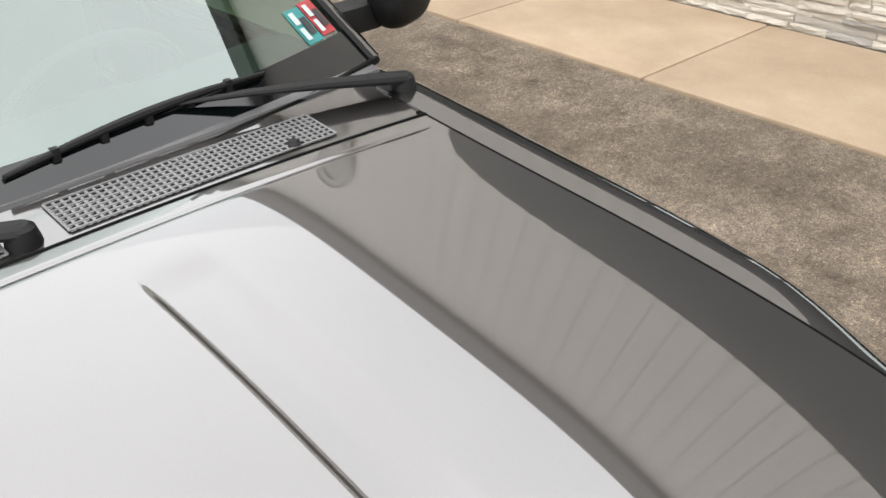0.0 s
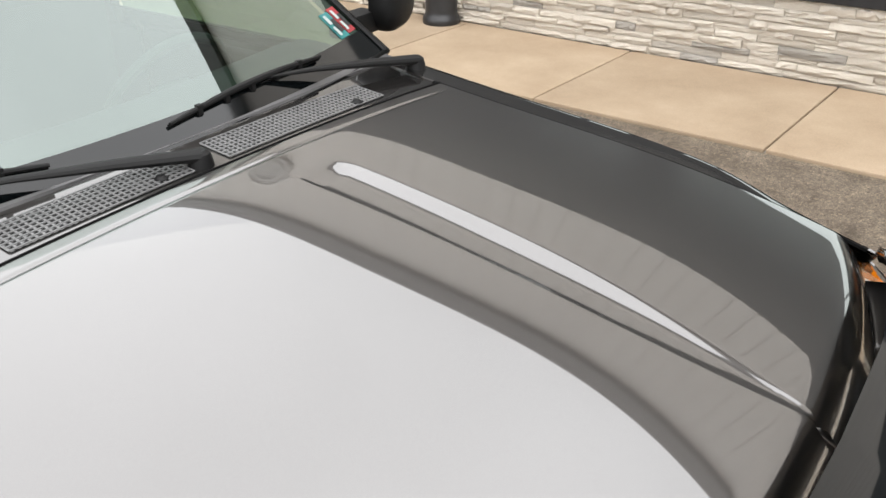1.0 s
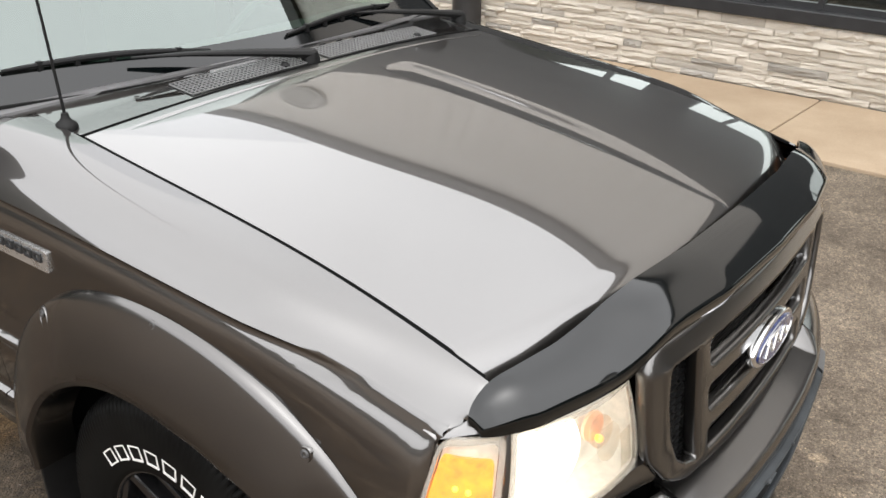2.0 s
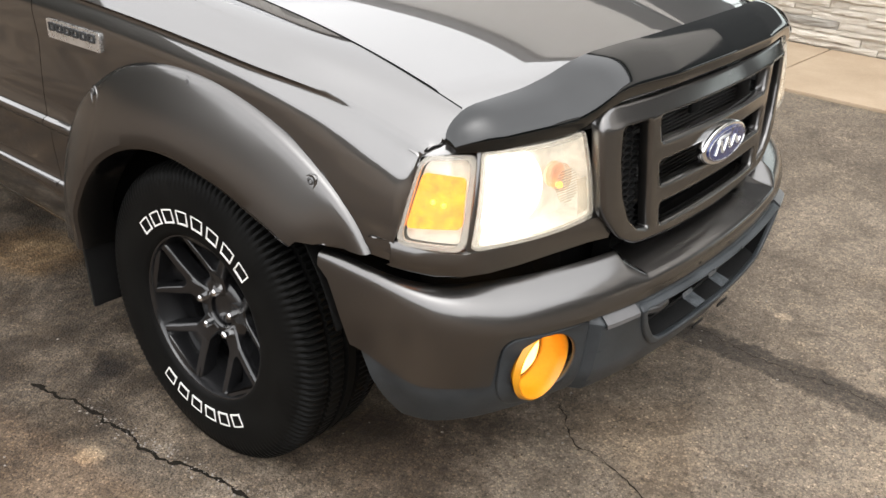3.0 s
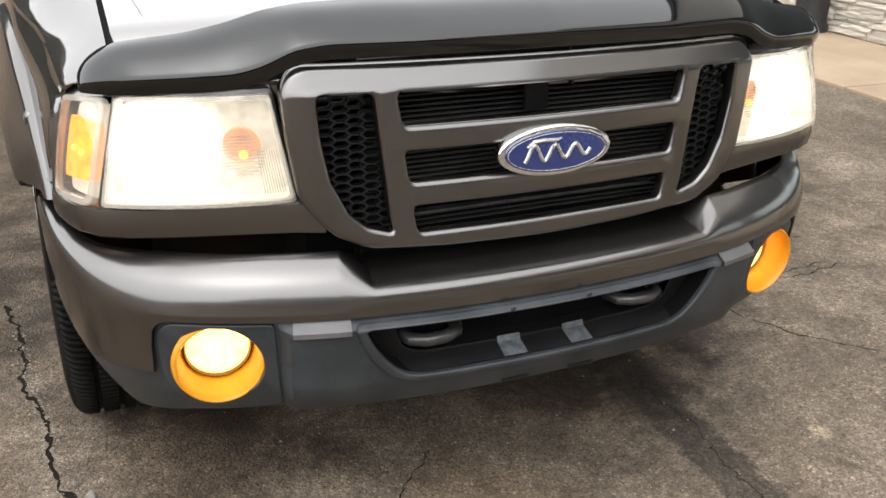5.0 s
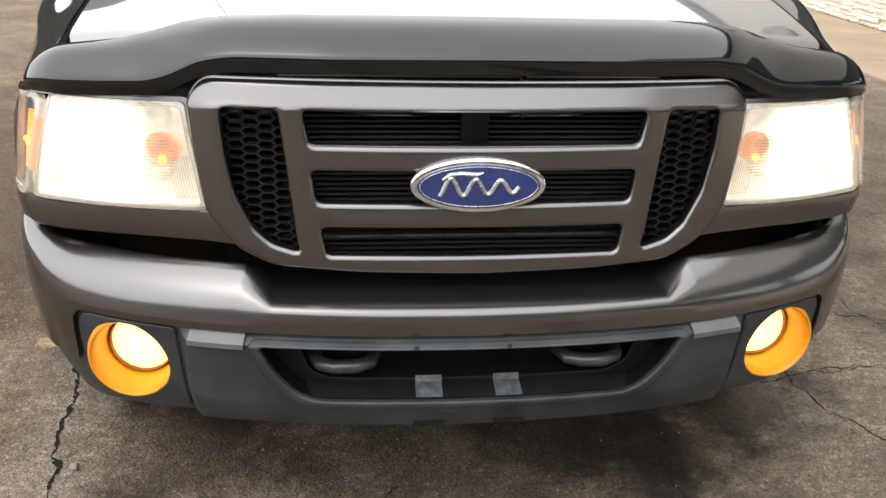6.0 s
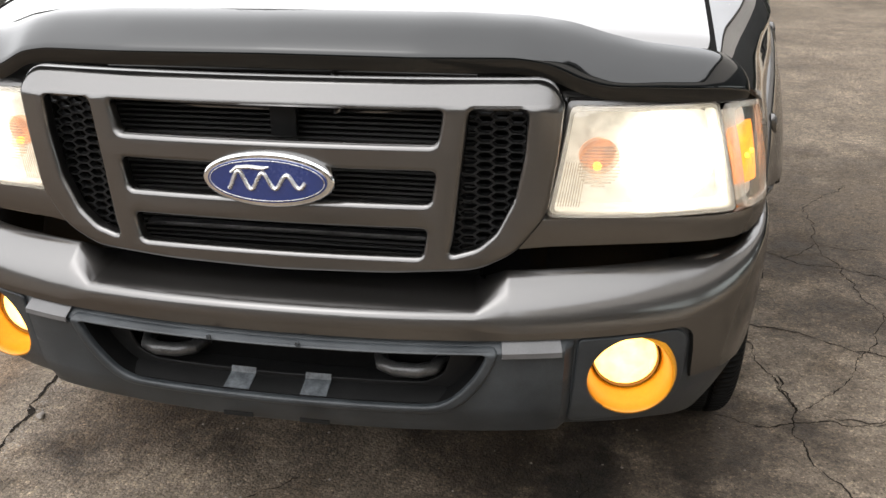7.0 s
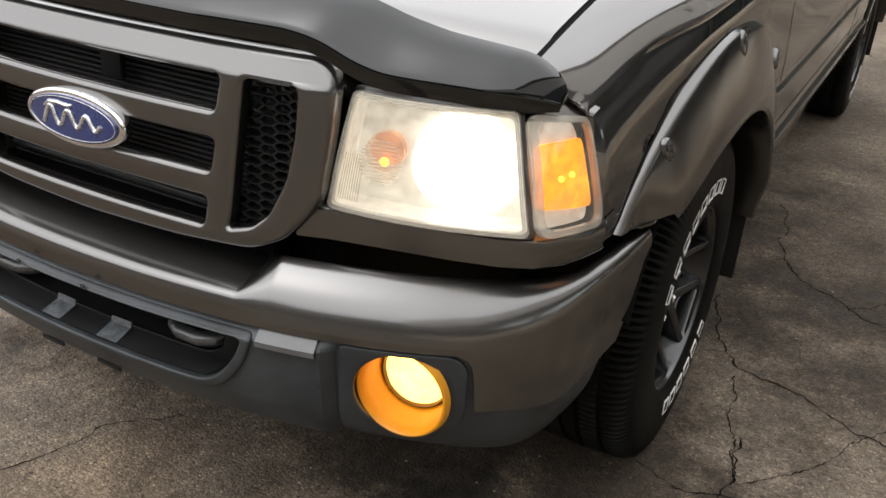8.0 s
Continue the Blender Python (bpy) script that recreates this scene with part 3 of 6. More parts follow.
def build_wall_sign(y, z, r):
    """Round dark sign plate with a raised ring, hung on the siding."""
    bm = bmesh.new()
    out = Matrix.Translation((WALL_X, y, z)) @ Matrix.Rotation(radians(180), 4, "Z")
    lathe(bm, [(0.0, 0.05), (r * 0.55, 0.05), (r * 0.60, 0.07), (r * 0.72, 0.07), (r * 0.77, 0.05), (r * 0.93, 0.05), (r * 0.96, 0.065), (r, 0.06), (r, -0.012)], 48, out)
    bmesh.ops.recalc_face_normals(bm, faces=bm.faces)
    tagged(part("wall_sign", bm, SIGN, None, "round weathered grey sign plate hung on the siding"), "", "sign").matrix_basis = SKEW


build_sidewalk()
building = build_building()
build_wall_sign(6.55, 4.65, 0.42)

for line, w in (
    ([(-1.02, 1.45), (-0.988, 1.106), (-0.96, 0.85), (-0.94, 0.70), (-0.92, 0.54), (-0.88, 0.33), (-0.846, 0.171), (-0.82, -0.1), (-0.86, -0.5)], 0.0125),
    ([(-0.109, 0.32), (-0.228, 0.157), (-0.255, 0.052), (-0.294, -0.104), (-0.30, -0.4), (-0.22, -0.7)], 0.005),
    ([(0.859, 0.75), (0.971, 0.716), (1.165, 0.761), (1.276, 0.784), (1.6, 0.80)], 0.006),
    ([(1.037, 0.989), (1.048, 0.826), (1.046, 0.765), (1.06, 0.575), (1.146, 0.438), (1.3, 0.25)], 0.006),
    ([(1.30, 2.0), (1.367, 1.653), (1.406, 1.415), (1.451, 1.248), (1.5, 0.95)], 0.005),
    ([(0.802, 1.689), (0.927, 1.309), (1.129, 1.256), (1.251, 1.167), (1.34, 1.148), (1.7, 1.0)], 0.007),
    ([(0.96, 1.25), (0.99, 1.103), (1.033, 0.919), (1.05, 0.79)], 0.006),
    ([(0.85, 2.6), (0.893, 2.21), (0.97, 1.998), (1.17, 1.819), (1.5, 1.7)], 0.006),
    ([(1.17, 1.82), (1.30, 1.98), (1.33, 2.4), (1.55, 2.7)], 0.005),
    ([(1.3, 1.98), (1.7, 1.9), (2.2, 2.1)], 0.004),
    ([(1.05, 0.79), (1.2, 0.97), (1.41, 1.41)], 0.004),
    ([(-0.113, 7.567), (0.416, 6.265), (0.931, 5.631), (1.3, 5.4)], 0.010),
    ([(0.416, 6.265), (0.75, 6.6), (1.4, 6.9)], 0.008),
    ([(-0.24, -0.08), (-0.31, -0.22), (-0.42, -0.36)], 0.004),
    ([(1.098, 0.773), (1.276, 0.797), (1.44, 0.74), (1.7, 0.78)], 0.006),
):
    crack(line, w if w > 0.01 else w * 0.75)
crack([(0.535, 0.45), (0.53, 0.25), (0.525, 0.0), (0.515, -0.24), (0.51, -0.42), (0.50, -0.58), (0.49, -0.9), (0.47, -1.3)], 0.0026, "crack", None, 0.0022, 0.020)


def build_litter_bin(x, y):
    bm = bmesh.new()
    up = Matrix.Rotation(radians(-90), 4, "Y") @ Matrix.Identity(4)
    lathe(bm, [(0.0, 0), (0.15, 0), (0.155, 0.02), (0.15, 0.05), (0.135, 0.07), (0.13, 0.10), (0.13, 0.85), (0.14, 0.87), (0.14, 0.90), (0.0, 0.91)], 32, Matrix.Translation((x, y, WALK_Z)) @ up)
    bmesh.ops.recalc_face_normals(bm, faces=bm.faces)
    tagged(part("litter_bin", bm, STORE_BLACK, None, "dark grey round litter bin on the sidewalk"), "", "bin").matrix_basis = SKEW


build_litter_bin(4.83, 4.36)


def build_grit():
    """Loose pale grit and crumbs of asphalt lying on the lot round the truck's nose."""
    rnd = random.Random(11)
    verts, faces = [], []
    for _ in range(1700):
        a, d = rnd.uniform(0, math.tau), rnd.random() ** 0.6
        x, y, r = 2.3 * d * math.cos(a), 0.2 + 2.3 * d * math.sin(a), 0.0012 + 0.0034 * rnd.random() ** 3
        if _ >= 800:
            k = rnd.random()
            y = lerp(1.3, -0.45, k)
            x = curve_at([(-0.45, -0.855), (-0.1, -0.82), (0.171, -0.846), (0.54, -0.92), (0.85, -0.96), (1.3, -1.005)], y) + rnd.gauss(0.012, 0.015)
            y += rnd.gauss(0, 0.01)
        b = len(verts)
        t = rnd.uniform(0, math.tau)
        ring = [(x + r * rnd.uniform(0.7, 1.3) * math.cos(t + k * math.tau / 5), y + r * rnd.uniform(0.7, 1.3) * math.sin(t + k * math.tau / 5), 0.0) for k in range(5)]
        verts += ring + [(x, y, r * 0.8)]
        faces += [(b + k, b + (k + 1) % 5, b + 5) for k in range(5)]
    me = bpy.data.meshes.new("loose_grit")
    me.from_pydata(verts, [], faces)
    me.materials.append(SPECK)
    tagged(new("loose_grit", me), "scattered pale grit on the asphalt", "grit", "", "stuff")


build_grit()


def build_pebble(x, y, r):
    """One loose rounded stone lying beside the crack."""
    bm = bmesh.new()
    bmesh.ops.create_icosphere(bm, subdivisions=2, radius=r)
    for v in bm.verts:
        v.co *= 1 + 0.35 * noise.noise(v.co * (1.4 / r))
        v.co.z = v.co.z * 0.7 + r * 0.6
    ob = tagged(part("pebble", bm, SPECK, None, "small pale rounded pebble lying on the asphalt"), "", "stone")
    ob.location = (x, y, 0)


build_pebble(-0.853, 0.437, 0.011)

# far dark tree line and buildings that close the lot, never in view themselves; heights set to dim low reflections
ring_rows = []
for ring_k in range(97):
    ring_a = ring_k * math.tau / 96
    # unseen ring, height tuned by direction to shape the light on the truck
    ring_h = 7.5 * (1 + 0.55 * max(0, math.sin(ring_a)) ** 2) * lerp(1.0, 0.30, smooth01(0.45, 0.85, -math.cos(ring_a))) * (1 + 0.3 * noise.noise(Vector((math.cos(ring_a) * 5, math.sin(ring_a) * 5, 0.3))))
    ring_rows.append([(24 * math.cos(ring_a), 24 * math.sin(ring_a), z) for z in (-0.2, ring_h * 0.5, ring_h)])
FAR = surface("far_dark_trees", (0.020, 0.022, 0.016), (0.055, 0.055, 0.045), 0.9, scale=0.3, fine=3)
tagged(part("backdrop", grid(ring_rows), FAR, None, "far dark tree line round the lot", smooth=False), "", "backdrop", "", "structure")
# ---------------------------------------------------------------- the pickup truck
truck = tagged(new("pickup_truck"), "dark grey metallic pickup truck with lit headlamps and black wheels", "pickup truck")

AXLE_Y, REAR_Y, WHEEL_R = 0.88, 4.10, 0.372
ARCH = Vector((0, AXLE_Y, 0.40))

GAP_Z = [(0.10, 0.952), (0.20, 0.980), (0.26, 0.998), (0.35, 1.028), (0.45, 1.053), (0.56, 1.074), (0.73, 1.100), (0.9, 1.121), (1.05, 1.138), (1.24, 1.156), (1.35, 1.166), (1.5, 1.18)]
CREASE_Z = [(0.22, 0.912), (0.26, 0.930), (0.30, 0.946), (0.374, 0.967), (0.45, 0.984), (0.5, 0.998), (0.6, 1.016), (0.7, 1.027), (0.8, 1.038), (0.9, 1.047), (1.0, 1.054), (1.1, 1.060), (1.2, 1.065), (1.35, 1.069), (1.5, 1.071), (5, 1.071)]
SIDE_X = [(0.22, 0.800), (0.26, 0.808), (0.29, 0.815), (0.32, 0.820), (0.36, 0.824), (0.45, 0.832), (0.5, 0.837), (0.6, 0.849), (0.7, 0.857), (0.83, 0.865), (0.9, 0.868), (1.1, 0.873), (1.3, 0.876), (1.43, 0.877), (5, 0.877)]


def soft_curve(knots):
    """A dense, smoothed table of a knot list."""
    xs = np.linspace(knots[0][0], knots[-1][0], 200)
    ys = np.interp(xs, [k[0] for k in knots], [k[1] for k in knots])
    pad = np.pad(ys, 8, mode="reflect", reflect_type="odd")
    for _ in range(3):
        pad = np.convolve(pad, np.ones(5) / 5, mode="same")
    ys = pad[8:-8]
    return lambda v: float(np.interp(v, xs, ys))


GAP_FIT = np.polyfit([k[0] for k in GAP_Z], [k[1] for k in GAP_Z], 5)


def gap_z(y):
    return float(np.polyval(GAP_FIT, y)) + 0.0163 * (y - 0.25) * (y - 1.35)


crease_z = soft_curve(CREASE_Z[:-1])
side_x = soft_curve(SIDE_X[:-1])


def gap_x(y):
    return 0.711 - 0.010 * min(1, max(0, y - 0.25))


def hood_front(x):
    return 0.135 + 0.115 * (abs(x) / 0.71) ** 2.2


def hood_rear(x):
    return 1.250 + 0.012 * (abs(x) / 0.7) ** 2


CROWN = np.polyfit([0.2, 0.45, 0.7, 0.95, 1.26], [0.0556, 0.0587, 0.0528, 0.0484, 0.0298], 4)
CHANNEL_IN = [(0.19, 0.080), (0.27, 0.055), (0.34, 0.042), (0.42, 0.035), (0.5, 0.032), (0.6, 0.031), (0.7, 0.036), (0.85, 0.042), (1.12, 0.046)]
CHANNEL_FACE = [(0.19, 0.082), (0.28, 0.077), (0.36, 0.084), (0.45, 0.092), (0.54, 0.099), (0.64, 0.106), (0.75, 0.115), (0.88, 0.131), (1.0, 0.142), (1.12, 0.148)]
CHANNEL_OUT = [(0.19, 0.086), (0.29, 0.104), (0.37, 0.117), (0.46, 0.126), (0.55, 0.134), (0.66, 0.145), (0.78, 0.152), (0.9, 0.160), (1.0, 0.166), (1.12, 0.170)]
channel_in, channel_face, channel_out = (np.poly1d(np.polyfit(*zip(*k), 4)) for k in (CHANNEL_IN, CHANNEL_FACE, CHANNEL_OUT))


def channel(y):
    """Edges of the scoop: sharp inner lip, foot and top of the rising outer face."""
    y = min(1.12, max(0.19, y))
    a = float(channel_in(y))
    b = max(a + 0.003, float(channel_face(y)))
    return a, b, max(b + 0.003, float(channel_out(y)))


def hood_height(x, y):
    a = abs(x)
    z = gap_z(y) + float(np.polyval(CROWN, y)) * (1 - (a / 0.711) ** 2.194)
    # scooped channel beside the centre line: sharp inner lip, level floor, then a face rising outwards
    c0, c1, c2 = channel(y)
    c1 = max(c0 + 0.014, lerp(c0, c1, 0.68))
    c2 = max(c1 + 0.003, c2)
    deep = lerp(0.0022, 0.0085, smooth01(0.2, 0.75, y)) * smooth01(0.185, 0.23, y) * (1 - smooth01(1.075, 1.11, y))
    if c0 - 0.003 < x <= c0 + 0.012:
        z -= 0.55 * deep * smooth01(c0 - 0.003, c0 + 0.012, x)
    elif c0 + 0.012 < x < c1:
        z -= deep * (0.55 + 0.45 * (x - c0 - 0.012) / (c1 - c0 - 0.012))
    elif c1 <= x < c2:
        z -= deep * (1 - smooth01(0.0, 1.0, (x - c1) / (c2 - c1)))
    # pressed bead just before the rear edge
    across = smooth01(-0.60, -0.55, x) * (1 - smooth01(0.62, 0.68, x))
    z -= 0.0022 * across * math.exp(-((y - 1.212 - 0.012 * (x / 0.7) ** 2) / 0.0045) ** 2)
    d = y - hood_front(x)
    z -= 0.075 * max(0, 1 - d / 0.085) ** 2.2
    return z


def build_hood():
    def columns(y):
        c0, c1, c2 = channel(y)
        right = [c0 - 0.012, c0 - 0.003, c0, c0 + 0.003, c0 + 0.006, c0 + 0.009]
        right += [lerp(c0 + 0.012, c1 - 0.002, k / 4) for k in range(5)] + [lerp(c1, c2, k / 9) for k in range(10)]
        right += [lerp(c2 + 0.006, 0.7055, (k / 21)) for k in range(22)]
        return [lerp(-0.7055, 0.005, k / 28) for k in range(29)] + right
    rows = []
    steps = [(i / 60) ** 1.2 for i in range(57)] + [0.935 + 0.065 * i / 22 for i in range(23)]
    for v in sorted(steps):
        r = []
        for x in columns(lerp(0.17, 1.25, v)):
            y = lerp(hood_front(x), hood_rear(x), v)
            xx = x / 0.711 * gap_x(y)
            r.append((xx, y, hood_height(x, y)))
        rows.append(r)
    rear = [(x, y + 0.004, z - 0.02) for x, y, z in rows[-1]]
    rows.append(rear)
    front = [(x, y + 0.01, z - 0.03) for x, y, z in rows[0]]
    rows.insert(0, front)
    # dark line drawn along the rear edge for the shade in its gap
    bm = bmesh.new()
    tube(bm, [(x, hood_rear(x) + 0.003, hood_height(x, hood_rear(x)) - 0.001) for x in [lerp(-0.70, 0.70, k / 40) for k in range(41)]], 0.0035, 6)
    part("hood_rear_gap_line", bm, VOID, truck)
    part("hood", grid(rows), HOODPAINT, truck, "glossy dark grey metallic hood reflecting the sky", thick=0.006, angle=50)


def side_section(y, top=True):
    """Outline of a body side from its top edge down to the rocker."""
    sx, cz = side_x(min(y, 1.43)), crease_z(min(y, 1.5))
    inset = lerp(0.034, 0.006, smooth01(0.38, 0.66, y))
    cx = sx - inset
    out = []
    if top:
        # shoulder rolling over from the hood gap, steepening towards the crease
        gx, gz = gap_x(y) + 0.0040, gap_z(y) - 0.002
        full = smooth01(0.32, 0.62, y)
        for k in range(16):
            t = 1 - (1 - k / 15) ** 1.3
            out.append((lerp(gx, cx, t), lerp(gz, cz, lerp(0.35 * t + 0.65 * t ** 2, 0.04 * t + 0.96 * t ** 3.8, full))))
    else:
        out += [(cx - 0.130, cz + 0.101), (cx - 0.118, cz + 0.100), (cx - 0.09, cz + 0.094), (cx - 0.06, cz + 0.080), (cx - 0.03, cz + 0.050), (cx - 0.012, cz + 0.022), (cx, cz)]
    # groove under the crease, then the side swelling out to its widest line
    lip = smooth01(0.37, 0.6, y)
    rib = smooth01(1.22, 1.34, y)
    out += [(cx - 0.0040 * lip + 0.002 * (1 - lip), cz - 0.005), (cx - 0.0058 * lip + 0.006 * (1 - lip), cz - 0.011), (cx - 0.0030 * lip + 0.18 * inset, cz - 0.021), (cx + 0.001 * lip + 0.45 * inset, cz - 0.036), (cx + 0.003 * lip + 0.74 * inset, cz - 0.062),
            (sx - 0.004, lerp(cz, 0.80, 0.5)), (sx + 0.001, lerp(cz, 0.80, 0.75)), (sx + 0.004, 0.80), (sx + 0.004, 0.752), (sx + 0.004 + 0.003 * rib, 0.745), (sx + 0.004 + 0.013 * rib, 0.740), (sx + 0.004 + 0.015 * rib, 0.733), (sx + 0.003 + 0.014 * rib, 0.727), (sx + 0.002, 0.714),
            (sx, 0.66), (sx - 0.006, 0.60), (sx - 0.006, 0.574), (sx - 0.003, 0.569), (sx + 0.008, 0.565), (sx + 0.009, 0.558), (sx - 0.006, 0.548), (sx - 0.010, 0.50), (sx - 0.024, 0.44), (sx - 0.06, 0.40)]
    return out


def in_arch(axle, r=0.475):
    def test(c):
        return (c.y - axle) ** 2 + (c.z - 0.40) ** 2 < r * r
    return test


def build_side(s):
    ys = [0.238, 0.250, 0.262, 0.275, 0.29, 0.305, 0.32, 0.34, 0.36, 0.39, 0.42, 0.46, 0.50] + [0.5 + 0.045 * k for k in range(1, 21)] + [1.42]
    rows = []
    for y in ys:
        r = []
        for k, (x, z) in enumerate(side_section(y)):
            yb = curve_at([(0.70, 0.318), (0.755, 0.311), (0.92, 0.285), (0.965, 0.250), (1.0, 0.238)], z)
            if y < yb:
                x = min(x, curve_at([(0.70, 0.829), (0.755, 0.825), (0.92, 0.793), (0.965, 0.772), (1.0, 0.762)], z))
                if z < 0.94:
                    x = curve_at([(0.70, 0.829), (0.755, 0.825), (0.92, 0.793), (0.965, 0.772), (1.0, 0.762)], z)
            r.append((s * x, max(y, yb), z))
        rows.append(r)
    part("fender", grid(rows, skip=lambda c: in_arch(AXLE_Y)(c) or (c.y < 0.62 and c.z < 0.70)), PAINT, truck, "dark grey metallic front fender with a sharp shoulder line", thick=0.004, angle=40)
    # nose of the fender closing down to the corner lamp
    rows = []
    for k in range(7):
        low = lerp(Vector((0.716, 0.208, 0.931)), Vector((0.794, 0.288, 0.921)), k / 6)
        high = lerp(Vector((0.712, 0.252, 0.974)), Vector((0.796, 0.310, 0.930)), k / 6)
        rows.append([(s * p.x, p.y - 0.004 * math.sin(math.pi * t), p.z) for t in (0, 0.25, 0.5, 0.75, 1) for p in [lerp(low, high, t)]])
    part("fender_nose", grid(rows, flip=s > 0), PAINT, truck, "", thick=0.003, angle=50)
    # flush black strip painting the shade inside the open hood gap
    rows = []
    for k in range(41):
        y = lerp(0.262, 1.285, k / 40)
        rows.append([(s * (gap_x(y) - 0.0055), y, gap_z(y) - 0.0018), (s * (gap_x(y) + 0.0035), y, gap_z(y) - 0.0018)])
    part("hood_gap_shade", grid(rows, flip=s < 0), VOID, truck, thick=0.006)
    # door and bed
    for name, y0, y1 in (("door", 1.428, 2.62), ("cab_corner", 2.628, 3.10), ("bed_side", 3.13, 4.95)):
        n = int((y1 - y0) / 0.08)
        rows = [[(s * x, y, z) for x, z in side_section(y, False)] for y in [lerp(y0, y1, k / n) for k in range(n + 1)]]
        rows.insert(0, [(x - s * 0.02, y + 0.001, z) for x, y, z in rows[0]])
        rows.append([(x - s * 0.02, y - 0.001, z) for x, y, z in rows[-1]])
        p = part(name, grid(rows, skip=in_arch(REAR_Y) if name == "bed_side" else None), PAINT, truck, "", thick=0.004, angle=40)
        if name == "door":
            bm = bmesh.new()
            tube(bm, [(s * 0.885, 2.36, 1.03), (s * 0.905, 2.38, 1.03), (s * 0.905, 2.50, 1.03), (s * 0.885, 2.52, 1.03)], 0.012)
            part("handle", bm, BLACK, p, "black door handle")
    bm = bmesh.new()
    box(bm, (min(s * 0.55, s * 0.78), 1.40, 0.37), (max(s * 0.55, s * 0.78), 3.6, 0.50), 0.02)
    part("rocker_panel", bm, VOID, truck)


def flare_ring(axle, s, front=True):
    """Wide bolt-on arch flare round a wheel."""
    outer = [(20, 0.600), (31.5, 0.602), (38, 0.605), (45, 0.599), (52, 0.591), (60, 0.587), (72, 0.584), (90, 0.578), (110, 0.573), (130, 0.562), (150, 0.541), (165, 0.526), (178, 0.519), (188, 0.52)]
    inner = [(20, 0.50), (31.5, 0.478), (40, 0.448), (55, 0.412), (75, 0.393), (95, 0.397), (120, 0.402), (150, 0.412), (178, 0.43), (188, 0.435)]
    ro, ri = soft_curve(outer), soft_curve(inner)
    prof = [(0.0, 0.852), (0.006, 0.863), (0.030, 0.875), (0.046, 0.8800), (0.056, 0.8815), (0.10, 0.8845), (0.2, 0.890), (0.4, 0.900), (0.6, 0.909), (0.8, 0.916), (0.93, 0.918), (0.985, 0.914), (1.0, 0.906), (1.0, 0.86), (0.99, 0.82)]
    rows = []
    n = 64
    for k in range(n + 1):
        a = lerp(31.5, 177, k / n)
        tip = 1 - smooth01(31.5, 44, a)
        end = smooth01(158, 177, a)
        r = []
        for t, x in prof:
            rad = lerp(ro(a), ri(a), t)
            y, z = axle - rad * math.cos(radians(a)), 0.40 + rad * math.sin(radians(a))
            base = side_x(min(max(y, 0.33), 1.43)) - 0.868
            xx = x + base - (0.018 * tip + 0.02 * end) * smooth01(0.0, 0.5, t)
            if a < 40:
                z = max(z, 0.712)
            r.append((s * xx, y, z))
        rows.append(r)
    return rows


def build_flare(s, axle):
    fl = part("arch_flare", grid(flare_ring(axle, s)), SATIN, truck, "grey painted pocket-style arch flare with exposed bolts", thick=0.005, angle=28)
    for y, z, x in ((0.499, 0.831, 0.8568), (0.826, 0.956, 0.8820), (1.167, 0.866, 0.8955)):
        c = Vector((s * x, axle - AXLE_Y + y, z))
        away = Vector((0, y - AXLE_Y, z - 0.40)).normalized()
        face = (Vector((s, 0, 0)) + away * 0.22).normalized()
        inward = (-away - face * face.dot(-away)).normalized()
        basis = Matrix((face, inward, face.cross(inward))).transposed().to_4x4()
        # a shallow scoop running inwards from the bolt
        out = Matrix.Translation(c + inward * 0.008) @ basis @ Matrix.Diagonal((1, 1.5, 1, 1))
        bm = bmesh.new()
        lathe(bm, [(0.0, -0.0005), (0.007, -0.0005), (0.0115, 0.0015), (0.0138, 0.0032), (0.0150, 0.0032), (0.0165, 0.001), (0.0175, -0.005)], 28, out)
        bmesh.ops.recalc_face_normals(bm, faces=bm.faces)
        part("bolt_pocket", bm, SATIN, fl)
        out = Matrix.Translation(c - inward * 0.002) @ basis
        bm = bmesh.new()
        lathe(bm, [(0.0, 0.0015), (0.0028, 0.0015), (0.0034, 0.0050), (0.0058, 0.0052), (0.0082, 0.0038), (0.0088, -0.003)], 18, out)
        bmesh.ops.recalc_face_normals(bm, faces=bm.faces)
        part("bolt", bm, CASTING, fl, "small dark steel bolt")
    # wheel-well liner, its near-black colour carrying the well's shade
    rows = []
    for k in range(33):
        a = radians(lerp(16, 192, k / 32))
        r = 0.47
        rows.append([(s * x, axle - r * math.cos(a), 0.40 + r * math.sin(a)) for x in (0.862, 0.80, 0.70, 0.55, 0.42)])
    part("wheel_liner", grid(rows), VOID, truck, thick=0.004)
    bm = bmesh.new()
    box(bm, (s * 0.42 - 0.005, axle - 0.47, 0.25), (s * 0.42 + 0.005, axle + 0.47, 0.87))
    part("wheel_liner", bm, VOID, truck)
    bm = bmesh.new()
    box(bm, (min(s * 0.655, s * 0.885), axle + 0.475, 0.235), (max(s * 0.655, s * 0.885), axle + 0.487, 0.62), 0.004, Matrix.Translation((0, axle + 0.48, 0.6)) @ Matrix.Rotation(radians(-5), 4, "X") @ Matrix.Translation((0, -axle - 0.48, -0.6)))
    part("mud_flap", bm, BLACK, truck, "black rubber mud flap")


